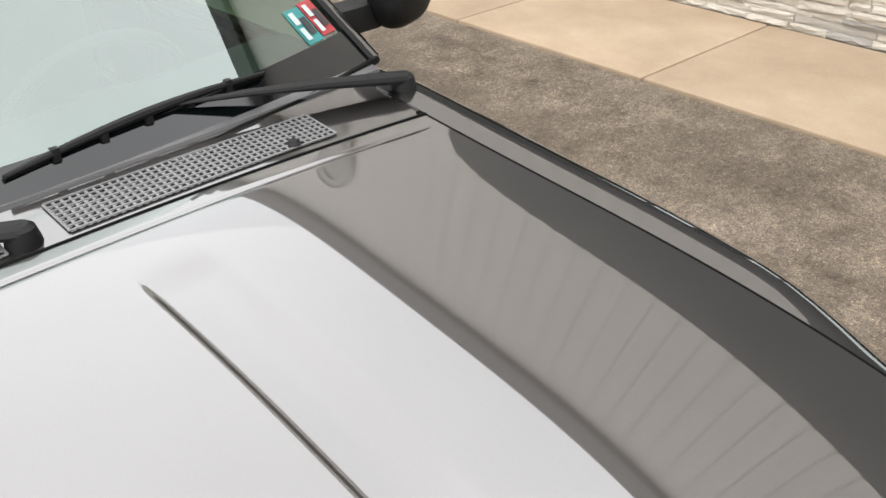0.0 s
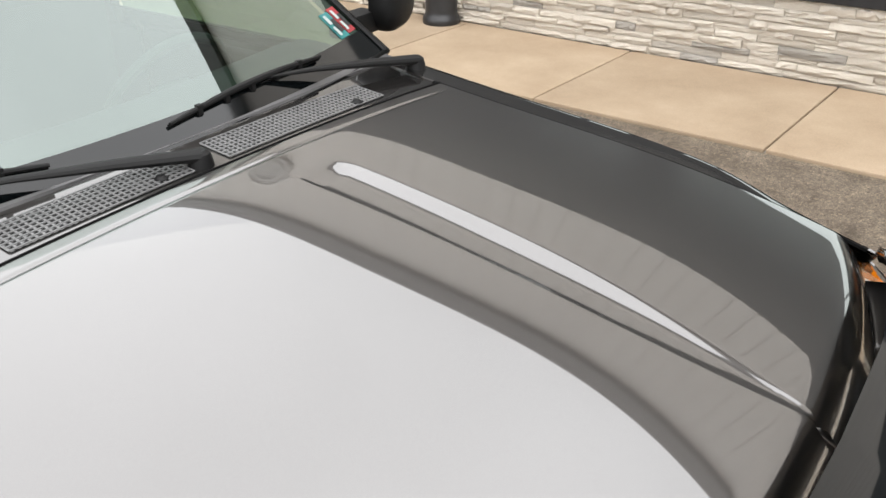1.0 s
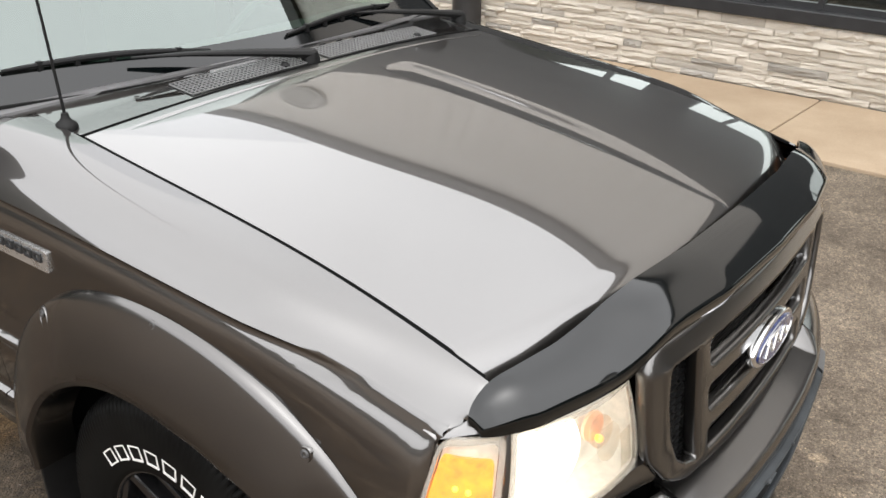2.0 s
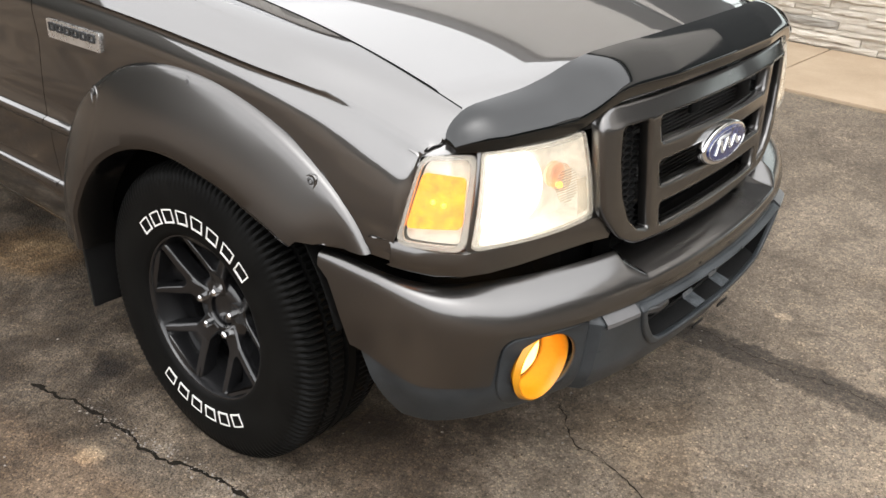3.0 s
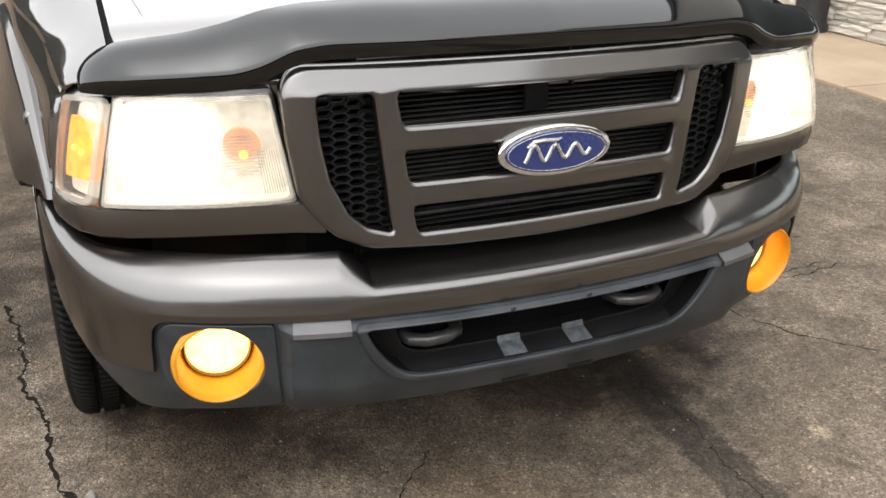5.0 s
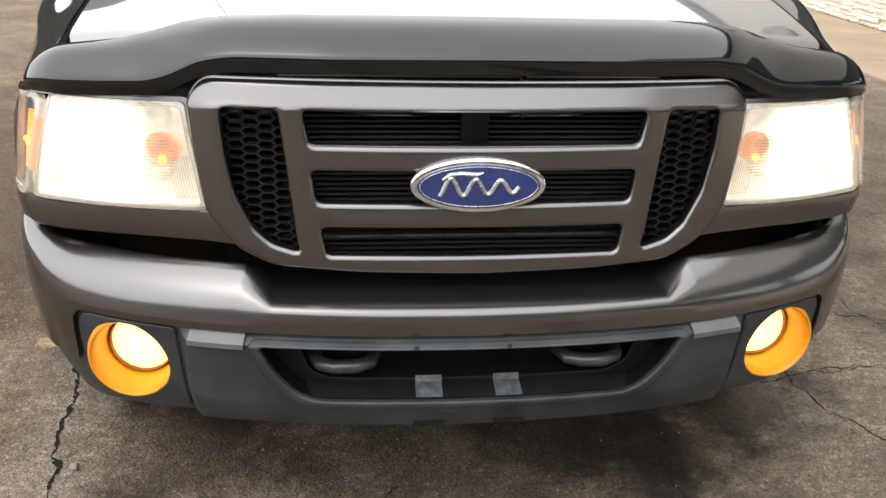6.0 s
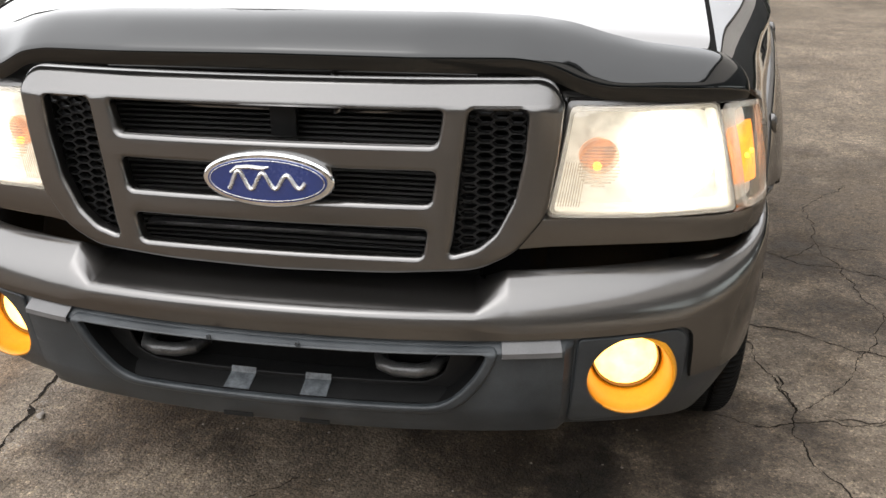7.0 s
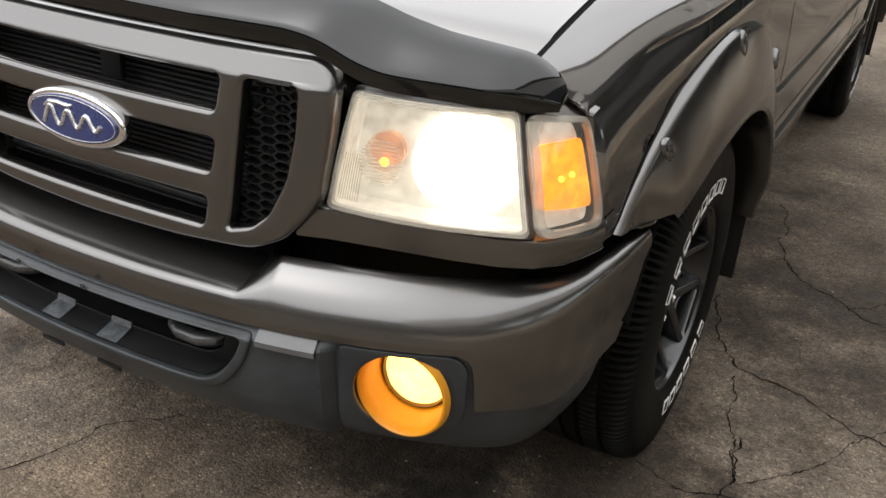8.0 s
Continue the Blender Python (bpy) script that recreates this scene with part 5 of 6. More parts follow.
# ---- headlamps


def patch(c00, c10, c11, c01, bulge):
    c00, c10, c11, c01 = (Vector(c) for c in (c00, c10, c11, c01))
    n0 = (c10 - c00).cross(c01 - c00).normalized()
    if n0.y > 0:
        n0 = -n0

    def at(u, v, w):
        p = (c00 * (1 - u) + c10 * u) * (1 - v) + (c01 * (1 - u) + c11 * u) * v
        return p + n0 * (w + bulge * (1 - (2 * u - 1) ** 2) + 0.3 * bulge * (1 - (2 * v - 1) ** 2))
    return at


def quad(a, b, c, d, r=0.05):
    return rounded([a, b, c, d], r, 5)


def build_headlamp(s):
    lamp = patch((s * 0.458, 0.110, 0.757), (s * 0.757, 0.178, 0.762), (s * 0.716, 0.198, 0.932), (s * 0.488, 0.132, 0.934), 0.022)
    house = part("headlamp", plate(quad((0, 0), (1, 0), (1, 1), (0, 1)), [], 0.02, 0.002, lambda u, v, w: lamp(u, v, w - 0.075), 0.1, 0.2), GLOW, truck, "lit halogen headlamp with hazed clear lens", angle=40)
    part("lamp_wall", plate(quad((0, 0), (1, 0), (1, 1), (0, 1)), [quad((0.02, 0.03), (0.98, 0.03), (0.98, 0.97), (0.02, 0.97))], 0.07, 0.001, lambda u, v, w: lamp(u, v, w - 0.040), 0.1, 0.2), GLOW, house)
    part("lamp_shell", plate(quad((-0.03, -0.05), (1.03, -0.05), (1.03, 1.05), (-0.03, 1.05)), [quad((0.0, 0.0), (1, 0), (1, 1), (0.0, 1))], 0.085, 0.001, lambda u, v, w: lamp(u, v, w - 0.052), 0.1, 0.2), SATIN, house)
    part("lamp_back", plate(quad((-0.03, -0.05), (1.03, -0.05), (1.03, 1.05), (-0.03, 1.05)), [], 0.006, 0.001, lambda u, v, w: lamp(u, v, w - 0.094), 0.1, 0.2), VOID, house)
    part("beam_bowl", plate(ellipse(0.675, 0.50, 0.295, 0.45, 40), [], 0.01, 0.001, lambda u, v, w: lamp(u, v, w - 0.05), 0.1, 0.2), BEAM, house, "glaring white headlamp bowl")
    part("signal_lens", plate(ellipse(0.235, 0.53, 0.118, 0.165, 32), [], 0.006, 0.001, lambda u, v, w: lamp(u, v, w - 0.030), 0.06, 0.1), AMBERLENS, house, "amber turn signal lens")
    bm = bmesh.new()
    c = lamp(0.235, 0.43, -0.036)
    bmesh.ops.create_uvsphere(bm, u_segments=14, v_segments=8, radius=0.0075, matrix=Matrix.Translation(c))
    part("signal_bulb", bm, AMBERLIT, house, "glowing amber bulb")
    part("lens", plate(quad((0, 0), (1, 0), (1, 1), (0, 1)), [], 0.004, 0.0015, lambda u, v, w: lamp(u, v, w), 0.05, 0.1), LENS, house, "clear hazed lens")
    part("lens_border", plate(quad((-0.012, -0.02), (1.012, -0.02), (1.012, 1.02), (-0.012, 1.02)), [quad((0.016, 0.03), (0.984, 0.03), (0.984, 0.965), (0.016, 0.965))], 0.010, 0.002, lambda u, v, w: lamp(u, v, w - 0.002), 0.1, 0.2), RIMPLASTIC, house)
    bm = bmesh.new()
    for k in range(13):
        v = 0.27 + 0.030 * k
        half = 0.125 * math.sqrt(max(0.02, 1 - ((v - 0.46) / 0.20) ** 2))
        tube(bm, [lamp(0.235 + half * q, v, -0.014) for q in (-1, -0.5, 0, 0.5, 1)], 0.0016, 6)
    for k in range(9):
        u = 0.035 + 0.014 * k
        tube(bm, [lamp(u, v, -0.006) for v in (0.08, 0.2, 0.35, 0.5)], 0.0011, 6)
    part("lens_fluting", bm, FLUTE, house)
    part("signal_bowl", plate(ellipse(0.235, 0.54, 0.112, 0.150, 32), [], 0.006, 0.001, lambda u, v, w: lamp(u, v, w - 0.048), 0.1, 0.2), SIGNALBOWL, house, "amber lit signal bowl")

    mark = patch((s * 0.770, 0.188, 0.757), (s * 0.8225, 0.311, 0.753), (s * 0.788, 0.283, 0.921), (s * 0.728, 0.205, 0.930), 0.012)
    mk = part("marker_lamp", plate(quad((0.07, 0.05), (0.94, 0.05), (0.94, 0.95), (0.07, 0.95), 0.14), [], 0.01, 0.001, lambda u, v, w: mark(u, v, w - 0.030), 0.12, 0.2), GLOW, truck, "lit amber corner marker lamp")
    part("amber_panel", plate(quad((0.11, 0.22), (0.95, 0.18), (0.92, 0.82), (0.15, 0.76), 0.08), [], 0.008, 0.001, lambda u, v, w: mark(u, v, w - 0.018), 0.12, 0.1), AMBERBOWL, mk, "glowing amber reflector")
    for u, v in ((0.42, 0.47), (0.60, 0.50)):
        bm = bmesh.new()
        bmesh.ops.create_uvsphere(bm, u_segments=14, v_segments=8, radius=0.0045, matrix=Matrix.Translation(mark(u, v, -0.012)))
        part("marker_bulb", bm, AMBERLIT, mk, "glowing amber bulb")
    part("lens", plate(quad((0, 0), (1, 0), (1, 1), (0, 1), 0.16), [], 0.004, 0.0015, lambda u, v, w: mark(u, v, w), 0.08, 0.1), LENS, mk)
    part("lens_border", plate(quad((-0.01, -0.01), (1.01, -0.01), (1.01, 1.01), (-0.01, 1.01), 0.17), [quad((0.075, 0.05), (0.94, 0.05), (0.94, 0.95), (0.075, 0.95), 0.14)], 0.012, 0.003, lambda u, v, w: mark(u, v, w - 0.002), 0.1, 0.2), RIMPLASTIC, mk)

    # painted filler below the lamps
    path = [(0.400, 0.092), (0.46, 0.108), (0.55, 0.128), (0.65, 0.150), (0.72, 0.170), (0.765, 0.192), (0.795, 0.228), (0.813, 0.270), (0.8245, 0.306), (0.8265, 0.318)]
    rows = []
    for k, (x, y) in enumerate(path):
        lo = 0.694 + 0.012 * k / 9
        cut = 0.05 if k == 0 else 0
        rows.append([(s * (x + 0.01), y + 0.05, 0.755), (s * x, y + 0.008, 0.755), (s * (x + 0.002), y - 0.002, 0.750), (s * (x + 0.003), y - 0.004, 0.735), (s * (x + 0.001 + cut * 0.2), y, lo + 0.006), (s * x, y + 0.01, lo)])
    part("lamp_filler", grid(rows), SATIN, truck, thick=0.003, angle=40)


# ---- hood guard


def build_guard():
    top_z = soft_curve([(0, 1.074), (0.30, 1.072), (0.42, 1.066), (0.48, 1.056), (0.54, 1.036), (0.60, 1.022), (0.70, 1.008), (0.76, 0.994), (0.80, 0.972)])
    low_z = soft_curve([(0, 1.000), (0.40, 0.996), (0.45, 0.988), (0.50, 0.962), (0.54, 0.950), (0.62, 0.946), (0.72, 0.940), (0.76, 0.938), (0.80, 0.940)])
    low_y = soft_curve([(0, 0.062), (0.25, 0.070), (0.45, 0.100), (0.6, 0.140), (0.7, 0.176), (0.75, 0.212), (0.80, 0.275)])
    top_y = soft_curve([(0, 0.150), (0.25, 0.156), (0.45, 0.180), (0.6, 0.208), (0.7, 0.236), (0.75, 0.262), (0.80, 0.300)])
    rows = []
    for k in range(-66, 67):
        x = math.copysign(0.764 * math.sin(abs(k) / 66 * math.pi / 2) ** 0.9 if abs(k) > 56 else abs(k) * 0.01325, k)
        a = abs(x)
        e = min(1, max(0, (a - 0.70) / 0.064))
        tip = math.sqrt(max(0, 1 - e * e))
        r = []
        for t in (0, 0.06, 0.12, 0.18, 0.22, 0.26, 0.32, 0.42, 0.55, 0.68, 0.8, 0.92, 1.0):
            k1 = min(1, t / 0.22)
            k2 = max(0, (t - 0.22) / 0.78)
            lip = 0.024
            y = lerp(low_y(a) - 0.006 * math.sin(k1 * math.pi / 2), top_y(a), k2)
            y = lerp(low_y(a), y, 0.35 + 0.65 * tip)
            z = low_z(a) + (lip * k1 + (top_z(a) - low_z(a) - lip) * k2 ** 0.92 + 0.010 * math.sin(math.pi * k2)) * (0.22 + 0.78 * tip)
            r.append((x, y, z))
        rows.append(r)
    part("hood_guard", grid(rows), SMOKED, truck, "glossy smoked black acrylic hood guard", thick=0.004, angle=60)


# ---- cowl, wipers, windscreen, cab


def cowl_z(x, y):
    return 1.152 + 0.028 * (1 - (abs(x) / 0.71) ** 2.2) + 0.10 * (y - 1.30) + 0.05 * max(0, y - 1.36)


def glass_at(u, v, w=0.0):
    """Windscreen: u across -1..1, v up 0..1."""
    half = lerp(0.785, 0.640, v)
    x = u * half
    y = lerp(1.372, 1.88, v) + lerp(0.125, 0.150, v) * u * u - w * 0.66
    z = lerp(1.178, 1.635, v) + w * 0.75
    return Vector((x, y, z))


def build_cowl():
    rows = []
    for k in range(25):
        x = lerp(-0.77, 0.77, k / 24)
        y0, y1 = hood_rear(x) + 0.008, 1.392 + 0.06 * (x / 0.7) ** 2
        rows.append([(x, y0, 1.125)] + [(x, lerp(y0, y1, t), cowl_z(x, lerp(y0, y1, t))) for t in [j / 20 for j in range(21)]] + [(x, y1 + 0.02, 1.15)])
    cw = part("cowl_panel", grid(rows), PAINT, truck, "grey metallic painted cowl with perforated vents", thick=0.003)
    rows = []
    for k in range(33):
        x = lerp(-0.76, 0.76, k / 32)
        y1 = 1.388 + 0.06 * (x / 0.7) ** 2
        z = cowl_z(x, y1)
        rows.append([(x, y1, z - 0.004), (x, y1 + 0.003, z + 0.006), (x, y1 + 0.020, z + 0.010), (x, y1 + 0.045, z + 0.013), (x, y1 + 0.055, z + 0.004)])
    part("cowl_seal", grid(rows), COWL, truck, "dark grey plastic strip below the windscreen", thick=0.003)
    for x0, x1 in ((-0.40, -0.035), (0.045, 0.525)):
        bm = bmesh.new()
        rows_n, pitch, wide = 7, 0.0117, 0.0124
        ya = 1.281

        def at(x, y):
            yy = y + 0.020 * (x / 0.7) ** 2
            return Vector((x, yy, cowl_z(x, yy) + 0.0065))
        n = int((x1 - x0) / wide)
        for i in range(n + 1):
            x = x0 + i * wide
            for j in range(rows_n):
                p, q = at(x, ya + j * pitch), at(x, ya + (j + 1) * pitch)
                w = 0.0021
                vs = [bm.verts.new(c) for c in (p + Vector((-w, 0, 0)), p + Vector((w, 0, 0)), q + Vector((w, 0, 0)), q + Vector((-w, 0, 0)))]
                bm.faces.new(vs)
        for j in range(rows_n + 1):
            y = ya + j * pitch
            for i in range(n):
                p, q = at(x0 + i * wide, y), at(x0 + (i + 1) * wide, y)
                w, up = 0.0021, Vector((0, 0, 0.0004))
                vs = [bm.verts.new(c + up) for c in (p + Vector((0, -w, 0)), q + Vector((0, -w, 0)), q + Vector((0, w, 0)), p + Vector((0, w, 0)))]
                bm.faces.new(vs)
        part("vent_grille", bm, VENT, cw, "perforated vent grille, coloured pale for the sky it catches", smooth=False, thick=0.002)
        rows = []
        for i in range(12):
            x = lerp(x0, x1, i / 11)
            rows.append([at(x, ya) - Vector((0, 0, 0.0045)), at(x, ya + rows_n * pitch) - Vector((0, 0, 0.0045))])
        part("vent_void", grid(rows), VOID, cw, smooth=False)
    for x in (0.434, -0.10):
        bm = bmesh.new()
        lathe(bm, [(0.0, 0.010), (0.007, 0.010), (0.010, 0.006), (0.013, 0.004), (0.013, 0.0)], 14, Matrix.Translation((x, 1.300, cowl_z(x, 1.30) + 0.003)) @ Matrix.Rotation(radians(-90), 4, "Y"))
        part("screw", bm, BLACK, cw)


def build_wiper(pivot, elbow, tip0, tip1):
    wp = tagged(new("wiper"), "black windscreen wiper resting on the glass")
    wp.parent = truck
    pivot, elbow, tip0, tip1 = (Vector(p) for p in (pivot, elbow, tip0, tip1))
    bm = bmesh.new()
    lathe(bm, [(0.0, 0.030), (0.012, 0.030), (0.020, 0.024), (0.024, 0.008), (0.026, -0.005)], 20, Matrix.Translation(pivot) @ Matrix.Rotation(radians(-90), 4, "Y"))
    part("pivot_cap", bm, BLACK, wp)
    bm = bmesh.new()
    mid = lerp(pivot, elbow, 0.35)
    tube(bm, [pivot + Vector((0, 0, 0.02)), mid + Vector((0, 0, 0.022)), lerp(pivot, elbow, 0.7) + Vector((0, 0, 0.02)), elbow + Vector((0, 0, 0.012))], [0.021, 0.016, 0.010, 0.004], 10, flat=0.6)
    part("arm", bm, BLACK, wp)
    bm = bmesh.new()
    n = 12
    tube(bm, [lerp(tip0, tip1, k / n) + Vector((0, -0.006, 0.006 + 0.012 * math.sin(math.pi * k / n))) for k in range(n + 1)], [0.004 + 0.004 * math.sin(math.pi * k / n) for k in range(n + 1)], 8)
    for k in range(2, 11, 2):
        p = lerp(tip0, tip1, k / n)
        box(bm, tuple(p + Vector((-0.006, -0.012, -0.002))), tuple(p + Vector((0.006, 0.0, 0.02))), 0.001)
    part("blade_frame", bm, BLACK, wp)
    bm = bmesh.new()
    tube(bm, [lerp(tip0, tip1, k / n) for k in range(n + 1)], 0.0045, 6)
    part("blade_rubber", bm, RUBBER, wp)


def build_cab():
    rows = [[glass_at(u, v) for u in [k / 12 for k in range(-12, 13)]] for v in [j / 8 for j in range(9)]]
    gl = part("windscreen", grid(rows), GLASS, truck, "greenish laminated windscreen reflecting a white sky")
    gl.visible_shadow = False
    # stickers low in the driver's corner
    for u0, v0, w, h, mat, name in ((0.845, 0.125, 0.058, 0.115, TEAL, "inspection_sticker"), (0.908, 0.132, 0.052, 0.115, RED, "inspection_sticker")):
        rows = [[glass_at(u, v, 0.002) for u in (u0, u0 + w / 2, u0 + w)] for v in (v0, v0 + h)]
        st = part(name, grid(rows), mat, truck, "small square inspection sticker inside the glass", thick=0.001)
        for a, b, c, d in ((0.12, 0.55, 0.45, 0.9), (0.1, 0.1, 0.4, 0.45), (0.5, 0.2, 0.9, 0.7)):
            rows = [[glass_at(u0 + w * u, v0 + h * v, 0.0045) for u in (a, c)] for v in (b, d)]
            part("sticker_mark", grid(rows), PALE if a < 0.3 else INK, st)
    rows = [[glass_at(u, v, 0.003) for u in [k / 12 for k in range(-12, 13)]] for v in (-0.01, 0.03, 0.06, 0.09, 0.12)]
    part("windscreen_border", grid(rows), SMOKED, truck, "glossy black band at the foot of the windscreen", thick=0.001)
    bm = bmesh.new()
    tube(bm, [glass_at(u, 0.0, 0.004) for u in [k / 12 for k in range(-12, 13)]], 0.008, 6)
    part("windscreen_seal", bm, RUBBER, truck)
    for s in (-1, 1):
        rows = []
        for j in range(9):
            v = j / 8
            a = glass_at(s * 0.985, v, 0.004)
            b = glass_at(s, v, 0.006) + Vector((s * 0.020, 0.016, 0.0))
            c = b + Vector((s * 0.016, 0.045, -0.004))
            d = c + Vector((-s * 0.020, 0.035, -0.012))
            rows.append([a + Vector((-s * 0.004, 0.006, -0.012)), a, lerp(a, b, 0.5) + Vector((0, -0.004, 0.004)), b, c, d])
        part("windscreen_pillar", grid(rows), PAINT, truck, thick=0.003)
        bm = bmesh.new()
        tube(bm, [glass_at(s * 0.985, j / 8, 0.006) for j in range(9)], 0.006, 6)
        part("pillar_trim", bm, BLACK, truck)
        # side glass, rear pillar
        rows = [[Vector((s * lerp(0.800, 0.680, v), lerp(lerp(1.55, 2.10, v), 2.60, u), lerp(1.120, 1.60, v))) for u in (0, 0.5, 1)] for v in (0, 0.5, 1)]
        w = part("side_glass", grid(rows), GLASS, truck)
        w.visible_shadow = False
        rows = [[Vector((s * lerp(0.805, 0.685, v), y, lerp(1.115, 1.62, v))) for y in (2.62, 2.75, 3.08)] for v in (0, 0.5, 1)]
        part("rear_pillar", grid(rows), PAINT, truck, thick=0.03)
        bm = bmesh.new()
        tube(bm, [(s * 0.69, 2.02, 1.625), (s * 0.69, 2.4, 1.64), (s * 0.69, 3.08, 1.63)], 0.022, 8)
        part("roof_rail", bm, PAINT, truck)
        # door mirror
        bm = bmesh.new()
        bmesh.ops.create_uvsphere(bm, u_segments=24, v_segments=14, radius=1, matrix=Matrix.Identity(4))
        for v in bm.verts:
            p = v.co
            q = Vector((abs(p.x) ** 0.7 * math.copysign(1, p.x), abs(p.y) ** 0.8 * math.copysign(1, p.y), abs(p.z) ** 0.7 * math.copysign(1, p.z)))
            if q.y > 0.25:
                q.y = 0.25
            v.co = Vector((s * (0.985 + 0.100 * q.x), 1.650 + 0.075 * q.y + 0.03 * q.x, 1.275 + 0.100 * q.z))
        bmesh.ops.recalc_face_normals(bm, faces=bm.faces)
        mi = part("door_mirror", bm, BLACK, truck, "black plastic door mirror")
        bm = bmesh.new()
        box(bm, (min(s * 0.78, s * 0.92), 1.625, 1.185), (max(s * 0.78, s * 0.92), 1.695, 1.245), 0.012)
        part("mirror_arm", bm, BLACK, mi)
        rows = [[(s * x, 1.671 + 0.03 * (x - 0.985) / 0.1, z) for x in (0.905, 0.985, 1.065)] for z in (1.195, 1.275, 1.355)]
        part("mirror_glass", grid(rows), CHROME, mi, thick=0.002)
    rows = [[Vector((u * lerp(0.64, 0.69, min(1, t * 3)), lerp(1.90, 3.10, t) + 0.10 * u * u * (1 - t), 1.635 + 0.045 * math.sin(math.pi * min(1, t * 0.8 + 0.1)) - 0.035 * u * u)) for u in [k / 6 for k in range(-6, 7)]] for t in [j / 8 for j in range(9)]]
    part("cab_roof", grid(rows), PAINT, truck, thick=0.02)
    bm = bmesh.new()
    box(bm, (-0.83, 3.06, 0.45), (0.83, 3.10, 1.20))
    box(bm, (-0.66, 3.06, 1.55), (0.66, 3.10, 1.64))
    part("cab_back", bm, PAINT, truck)
    bm = bmesh.new()
    box(bm, (-0.70, 3.07, 1.20), (0.70, 3.078, 1.55))
    part("rear_glass", bm, GLASS, truck).visible_shadow = False
    # cabin
    rows = []
    for k in range(17):
        x = lerp(-0.76, 0.76, k / 16)
        y0 = 1.41 + 0.06 * (x / 0.7) ** 2
        rows.append([(x, y0, 1.160), (x, y0 + 0.12, 1.165), (x, y0 + 0.28, 1.170), (x, y0 + 0.36, 1.15), (x, y0 + 0.38, 1.10), (x, y0 + 0.36, 0.85)])
    part("dashboard", grid(rows), INTERIOR, truck, thick=0.01)
    bm = bmesh.new()
    c = Vector((0.36, 1.86, 1.10))
    tilt = Matrix.Translation(c) @ Matrix.Rotation(radians(-62), 4, "X")
    tube(bm, [tilt @ Vector((0.185 * math.cos(k * math.tau / 28), 0.185 * math.sin(k * math.tau / 28), 0)) for k in range(28)], 0.014, 8, closed=True)
    box(bm, (-0.06, -0.05, -0.03), (0.06, 0.05, 0.01), 0.01, tilt)
    box(bm, (-0.18, -0.015, -0.012), (0.18, 0.015, 0.0), 0.004, tilt)
    part("steering_wheel", bm, INTERIOR, truck)
    for x in (-0.36, 0.36):
        bm = bmesh.new()
        box(bm, (x - 0.25, 1.95, 0.62), (x + 0.25, 2.45, 0.80), 0.05)
        box(bm, (x - 0.25, 2.40, 0.75), (x + 0.25, 2.55, 1.28), 0.05)
        box(bm, (x - 0.13, 2.43, 1.29), (x + 0.13, 2.53, 1.46), 0.04)
        part("seat", bm, INTERIOR, truck)
    bm = bmesh.new()
    box(bm, (-0.80, 1.44, 0.48), (0.80, 3.06, 0.52))
    part("cab_floor", bm, INTERIOR, truck)


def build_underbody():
    # black sheet added behind the nose, painting the dark depth there
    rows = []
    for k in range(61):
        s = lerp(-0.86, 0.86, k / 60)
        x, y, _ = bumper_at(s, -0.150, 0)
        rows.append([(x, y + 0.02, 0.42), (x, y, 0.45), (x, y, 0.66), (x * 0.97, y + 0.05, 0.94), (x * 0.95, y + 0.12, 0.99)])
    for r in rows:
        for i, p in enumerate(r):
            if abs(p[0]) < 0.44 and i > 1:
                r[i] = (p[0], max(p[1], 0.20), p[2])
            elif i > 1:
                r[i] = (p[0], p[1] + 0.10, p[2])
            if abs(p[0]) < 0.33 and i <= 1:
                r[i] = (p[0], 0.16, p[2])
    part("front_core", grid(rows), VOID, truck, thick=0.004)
    bm = bmesh.new()
    box(bm, (-0.42, 0.20, 0.30), (0.42, 4.7, 0.40), 0.02)
    box(bm, (-0.34, 0.12, 0.40), (0.34, 0.16, 0.66))
    part("chassis", bm, VOID, truck)
    bm = bmesh.new()
    box(bm, (-0.70, 1.30, 0.45), (0.70, 1.34, 1.13))
    part("firewall", bm, VOID, truck)
    bm = bmesh.new()
    for y in (AXLE_Y, REAR_Y):
        tube(bm, [(-0.66, y, WHEEL_R), (0.66, y, WHEEL_R)], 0.05, 10)
    part("axle", bm, VOID, truck)
    bm = bmesh.new()
    box(bm, (-0.80, 3.15, 0.55), (0.80, 4.93, 0.60))
    box(bm, (-0.86, 4.91, 0.55), (0.86, 4.95, 1.14), 0.01)
    part("bed_floor", bm, PAINT, truck)


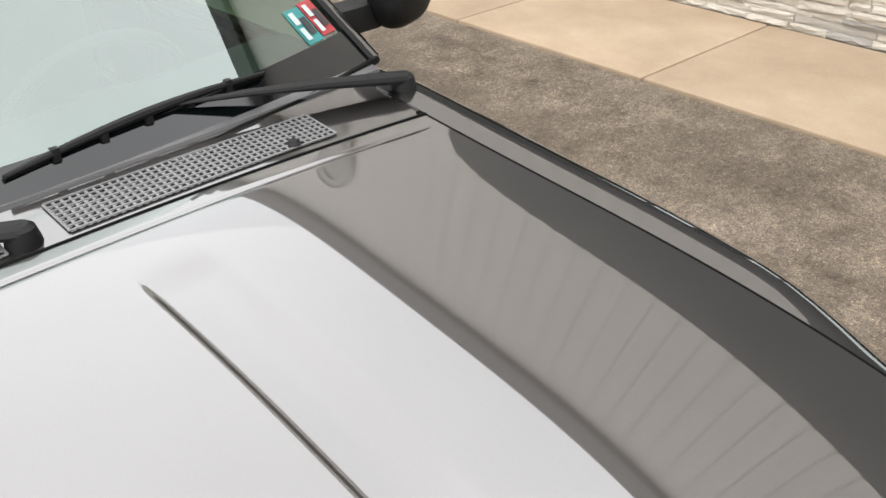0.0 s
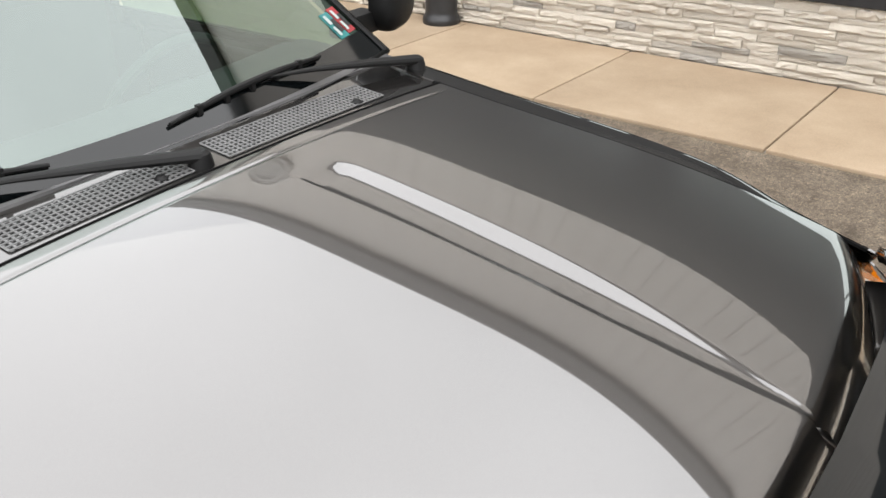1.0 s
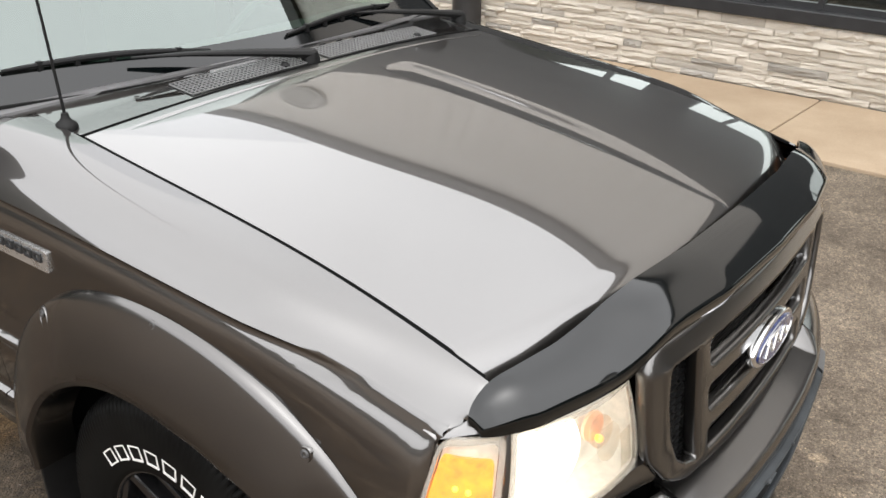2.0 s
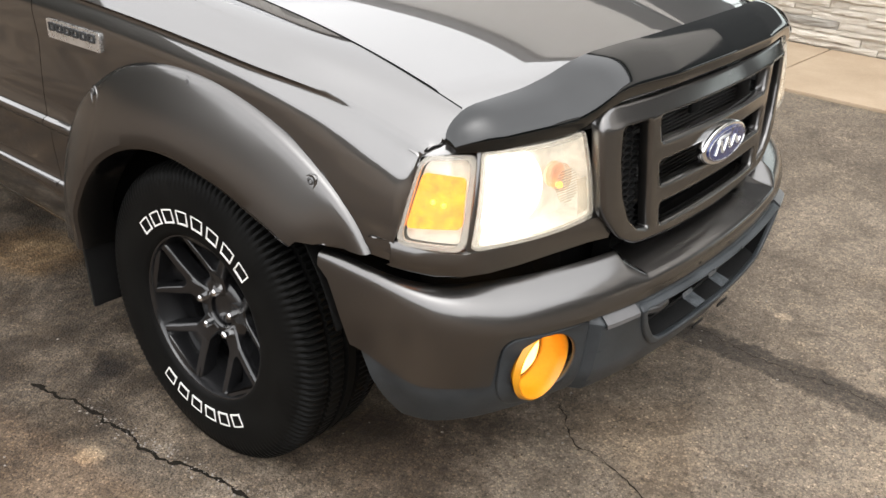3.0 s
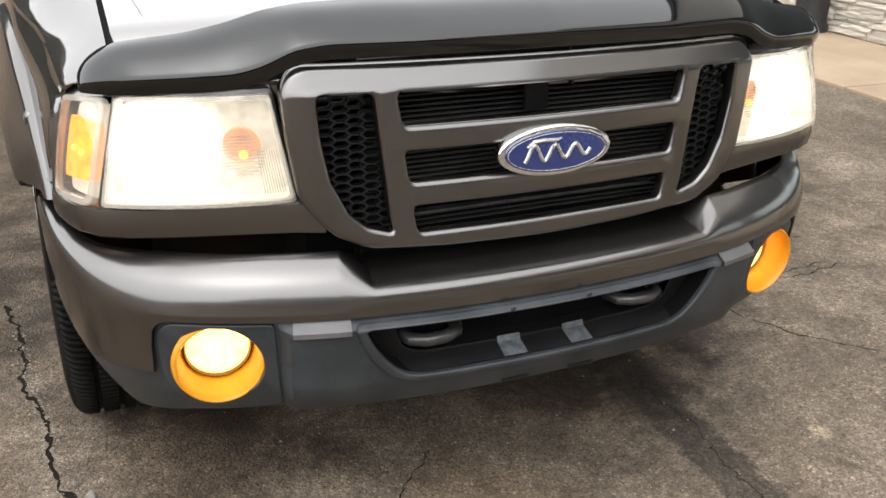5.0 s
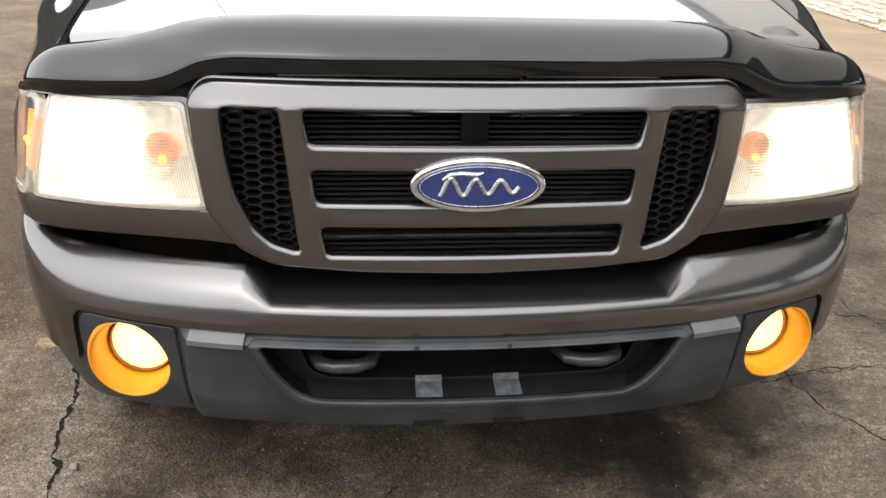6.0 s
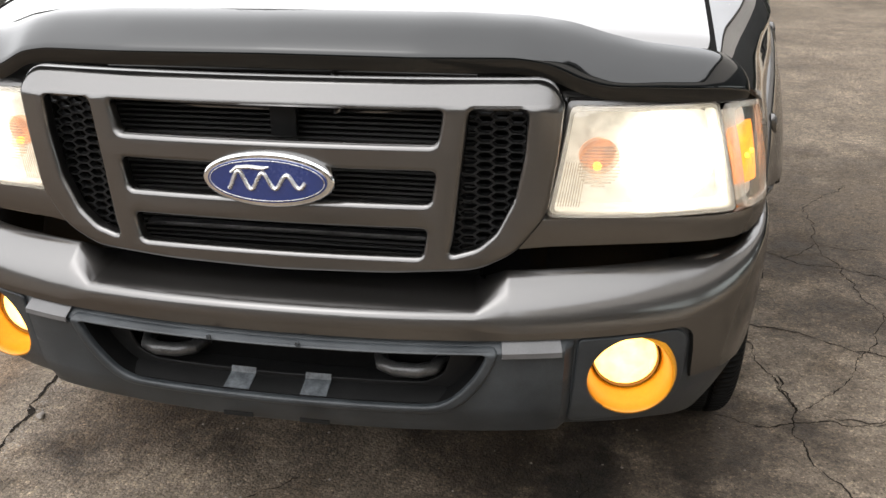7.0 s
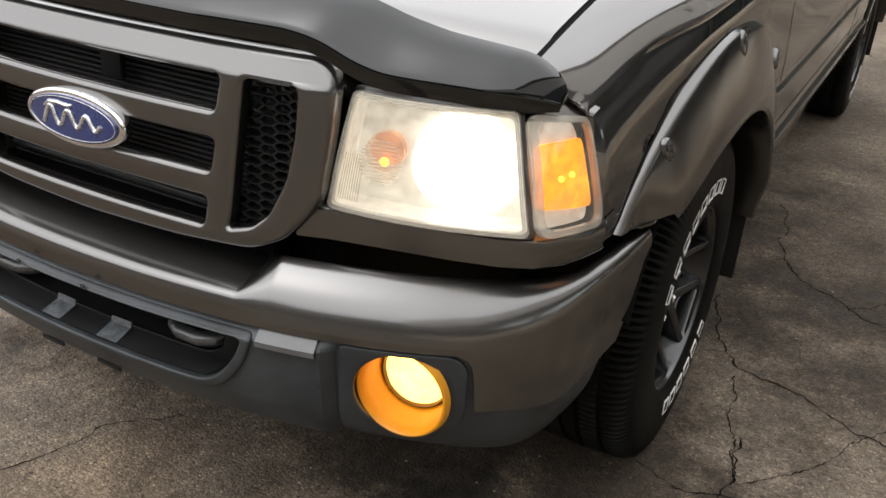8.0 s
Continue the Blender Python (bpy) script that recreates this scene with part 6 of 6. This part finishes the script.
def build_small_parts():
    # fender badge, its raised writing as plain bars
    def at(u, v, w):
        y = lerp(1.352, 1.138, u)
        x = side_x(y) + 0.002
        return Vector((-(x + w), y, lerp(0.958, 1.002, v)))
    bd = part("name_badge", plate(rounded([(0, 0), (1, 0), (1, 1), (0, 1)], 0.05), [], 0.010, 0.0015, lambda u, v, w: at(u, v, w + 0.004), 0.1), SILVER, truck, "silver fender badge with dark raised bars")
    for k in range(6):
        u = 0.055 + k * 0.150
        part("badge_bar", plate(rounded([(u, 0.42), (u + 0.118, 0.42), (u + 0.118, 0.86), (u, 0.86)], 0.03), [rounded([(u + 0.028, 0.53), (u + 0.090, 0.53), (u + 0.090, 0.75), (u + 0.028, 0.75)], 0.02)], 0.005, 0.001, lambda a, b, w: at(a, b, w + 0.010)), INK, bd)
    bm = bmesh.new()
    base = Vector((-0.692, 1.328, 1.160))
    lathe(bm, [(0.0, 0.034), (0.007, 0.032), (0.009, 0.022), (0.013, 0.016), (0.020, 0.011), (0.0235, 0.004), (0.0235, -0.012)], 24, Matrix.Translation(base) @ Matrix.Rotation(radians(-90), 4, "Y"))
    an = part("antenna", bm, BLACK, truck, "black whip antenna on the fender")
    bm = bmesh.new()
    tube(bm, [base + Vector((0, 0, 0.03)), base + Vector((-0.004, 0.03, 0.30)), base + Vector((-0.006, 0.07, 0.75))], [0.0035, 0.003, 0.0015], 8)
    part("mast", bm, BLACK, an)


build_hood()
for side_sign in (-1, 1):
    build_side(side_sign)
    build_flare(side_sign, AXLE_Y)
    build_flare(side_sign, REAR_Y)
    build_headlamp(side_sign)
    build_fog(side_sign)
build_bumper()
build_valance()
build_grille()
build_guard()
build_wheels()
build_cowl()
build_wiper((0.745, 1.372, 1.166), (0.30, 1.445, 1.230), (0.50, 1.470, 1.232), (0.02, 1.418, 1.222))
build_wiper((-0.012, 1.297, 1.182), (-0.44, 1.447, 1.230), (-0.23, 1.430, 1.222), (-0.70, 1.545, 1.238))
build_cab()
build_underbody()
build_small_parts()

# ---------------------------------------------------------------- ledgestone pieces, last


def stone_mesh(seed):
    """A rough split block, one metre each way before scaling, its face towards -x."""
    rnd = random.Random(seed)
    rows = []
    nu, nv = 5, 3
    for i in range(nv + 1):
        r = []
        for j in range(nu + 1):
            edge = i in (0, nv) or j in (0, nu)
            x = -1.0 + (0.30 * rnd.random() + (0.25 if edge else 0))
            r.append((x, j / nu + (0 if j in (0, nu) else rnd.uniform(-0.05, 0.05)), i / nv + (0 if i in (0, nv) else rnd.uniform(-0.08, 0.08))))
        rows.append(r)
    bm = grid(rows, flip=True)
    rim = [e for e in bm.edges if e.is_boundary]
    ex = bmesh.ops.extrude_edge_only(bm, edges=rim)
    for g in ex["geom"]:
        if isinstance(g, bmesh.types.BMVert):
            g.co.x = 0
    bmesh.ops.recalc_face_normals(bm, faces=bm.faces)
    me = bpy.data.meshes.new("stone")
    bm.to_mesh(me)
    bm.free()
    me.materials.append(STONE)
    return me


def build_stones():
    rnd = random.Random(5)
    kinds = [stone_mesh(k) for k in range(14)]
    x = WALL_X
    near, far = [], []
    z = WALK_Z
    course = [0.046, 0.053, 0.040, 0.057, 0.048, 0.043, 0.055, 0.048, 0.044, 0.074]
    for c in course:
        y = -11.5 + rnd.uniform(0, 0.3)
        while y < 15.5:
            w = rnd.choice([0.14, 0.20, 0.26, 0.32, 0.40, 0.48]) * rnd.uniform(0.85, 1.15)
            tall = min(c - 0.002, 0.532 - z)
            item = (y, z, w - 0.003, tall, rnd.uniform(0.022, 0.060), rnd.choice(kinds))
            (near if -0.3 < y < 6.2 else far).append(item)
            y += w
        z += c
    for y, zz, w, tall, d, me in near[:300]:
        ob = new("stone", me)
        ob.parent = building
        ob.location, ob.scale = (x, y, zz), (d, w, tall)
    verts, faces = [], []
    for y, zz, w, tall, d, me in far + near[300:]:
        base = len(verts)
        verts += [(x + v.co.x * d, y + v.co.y * w, zz + v.co.z * tall) for v in me.vertices]
        faces += [[base + i for i in p.vertices] for p in me.polygons]
    me = bpy.data.meshes.new("far_stones")
    me.from_pydata(verts, [], faces)
    me.materials.append(STONE)
    ob = new("far_stones", me)
    ob.parent = building
    tagged(ob, "pale split ledgestones", "", "", "stuff")


build_stones()
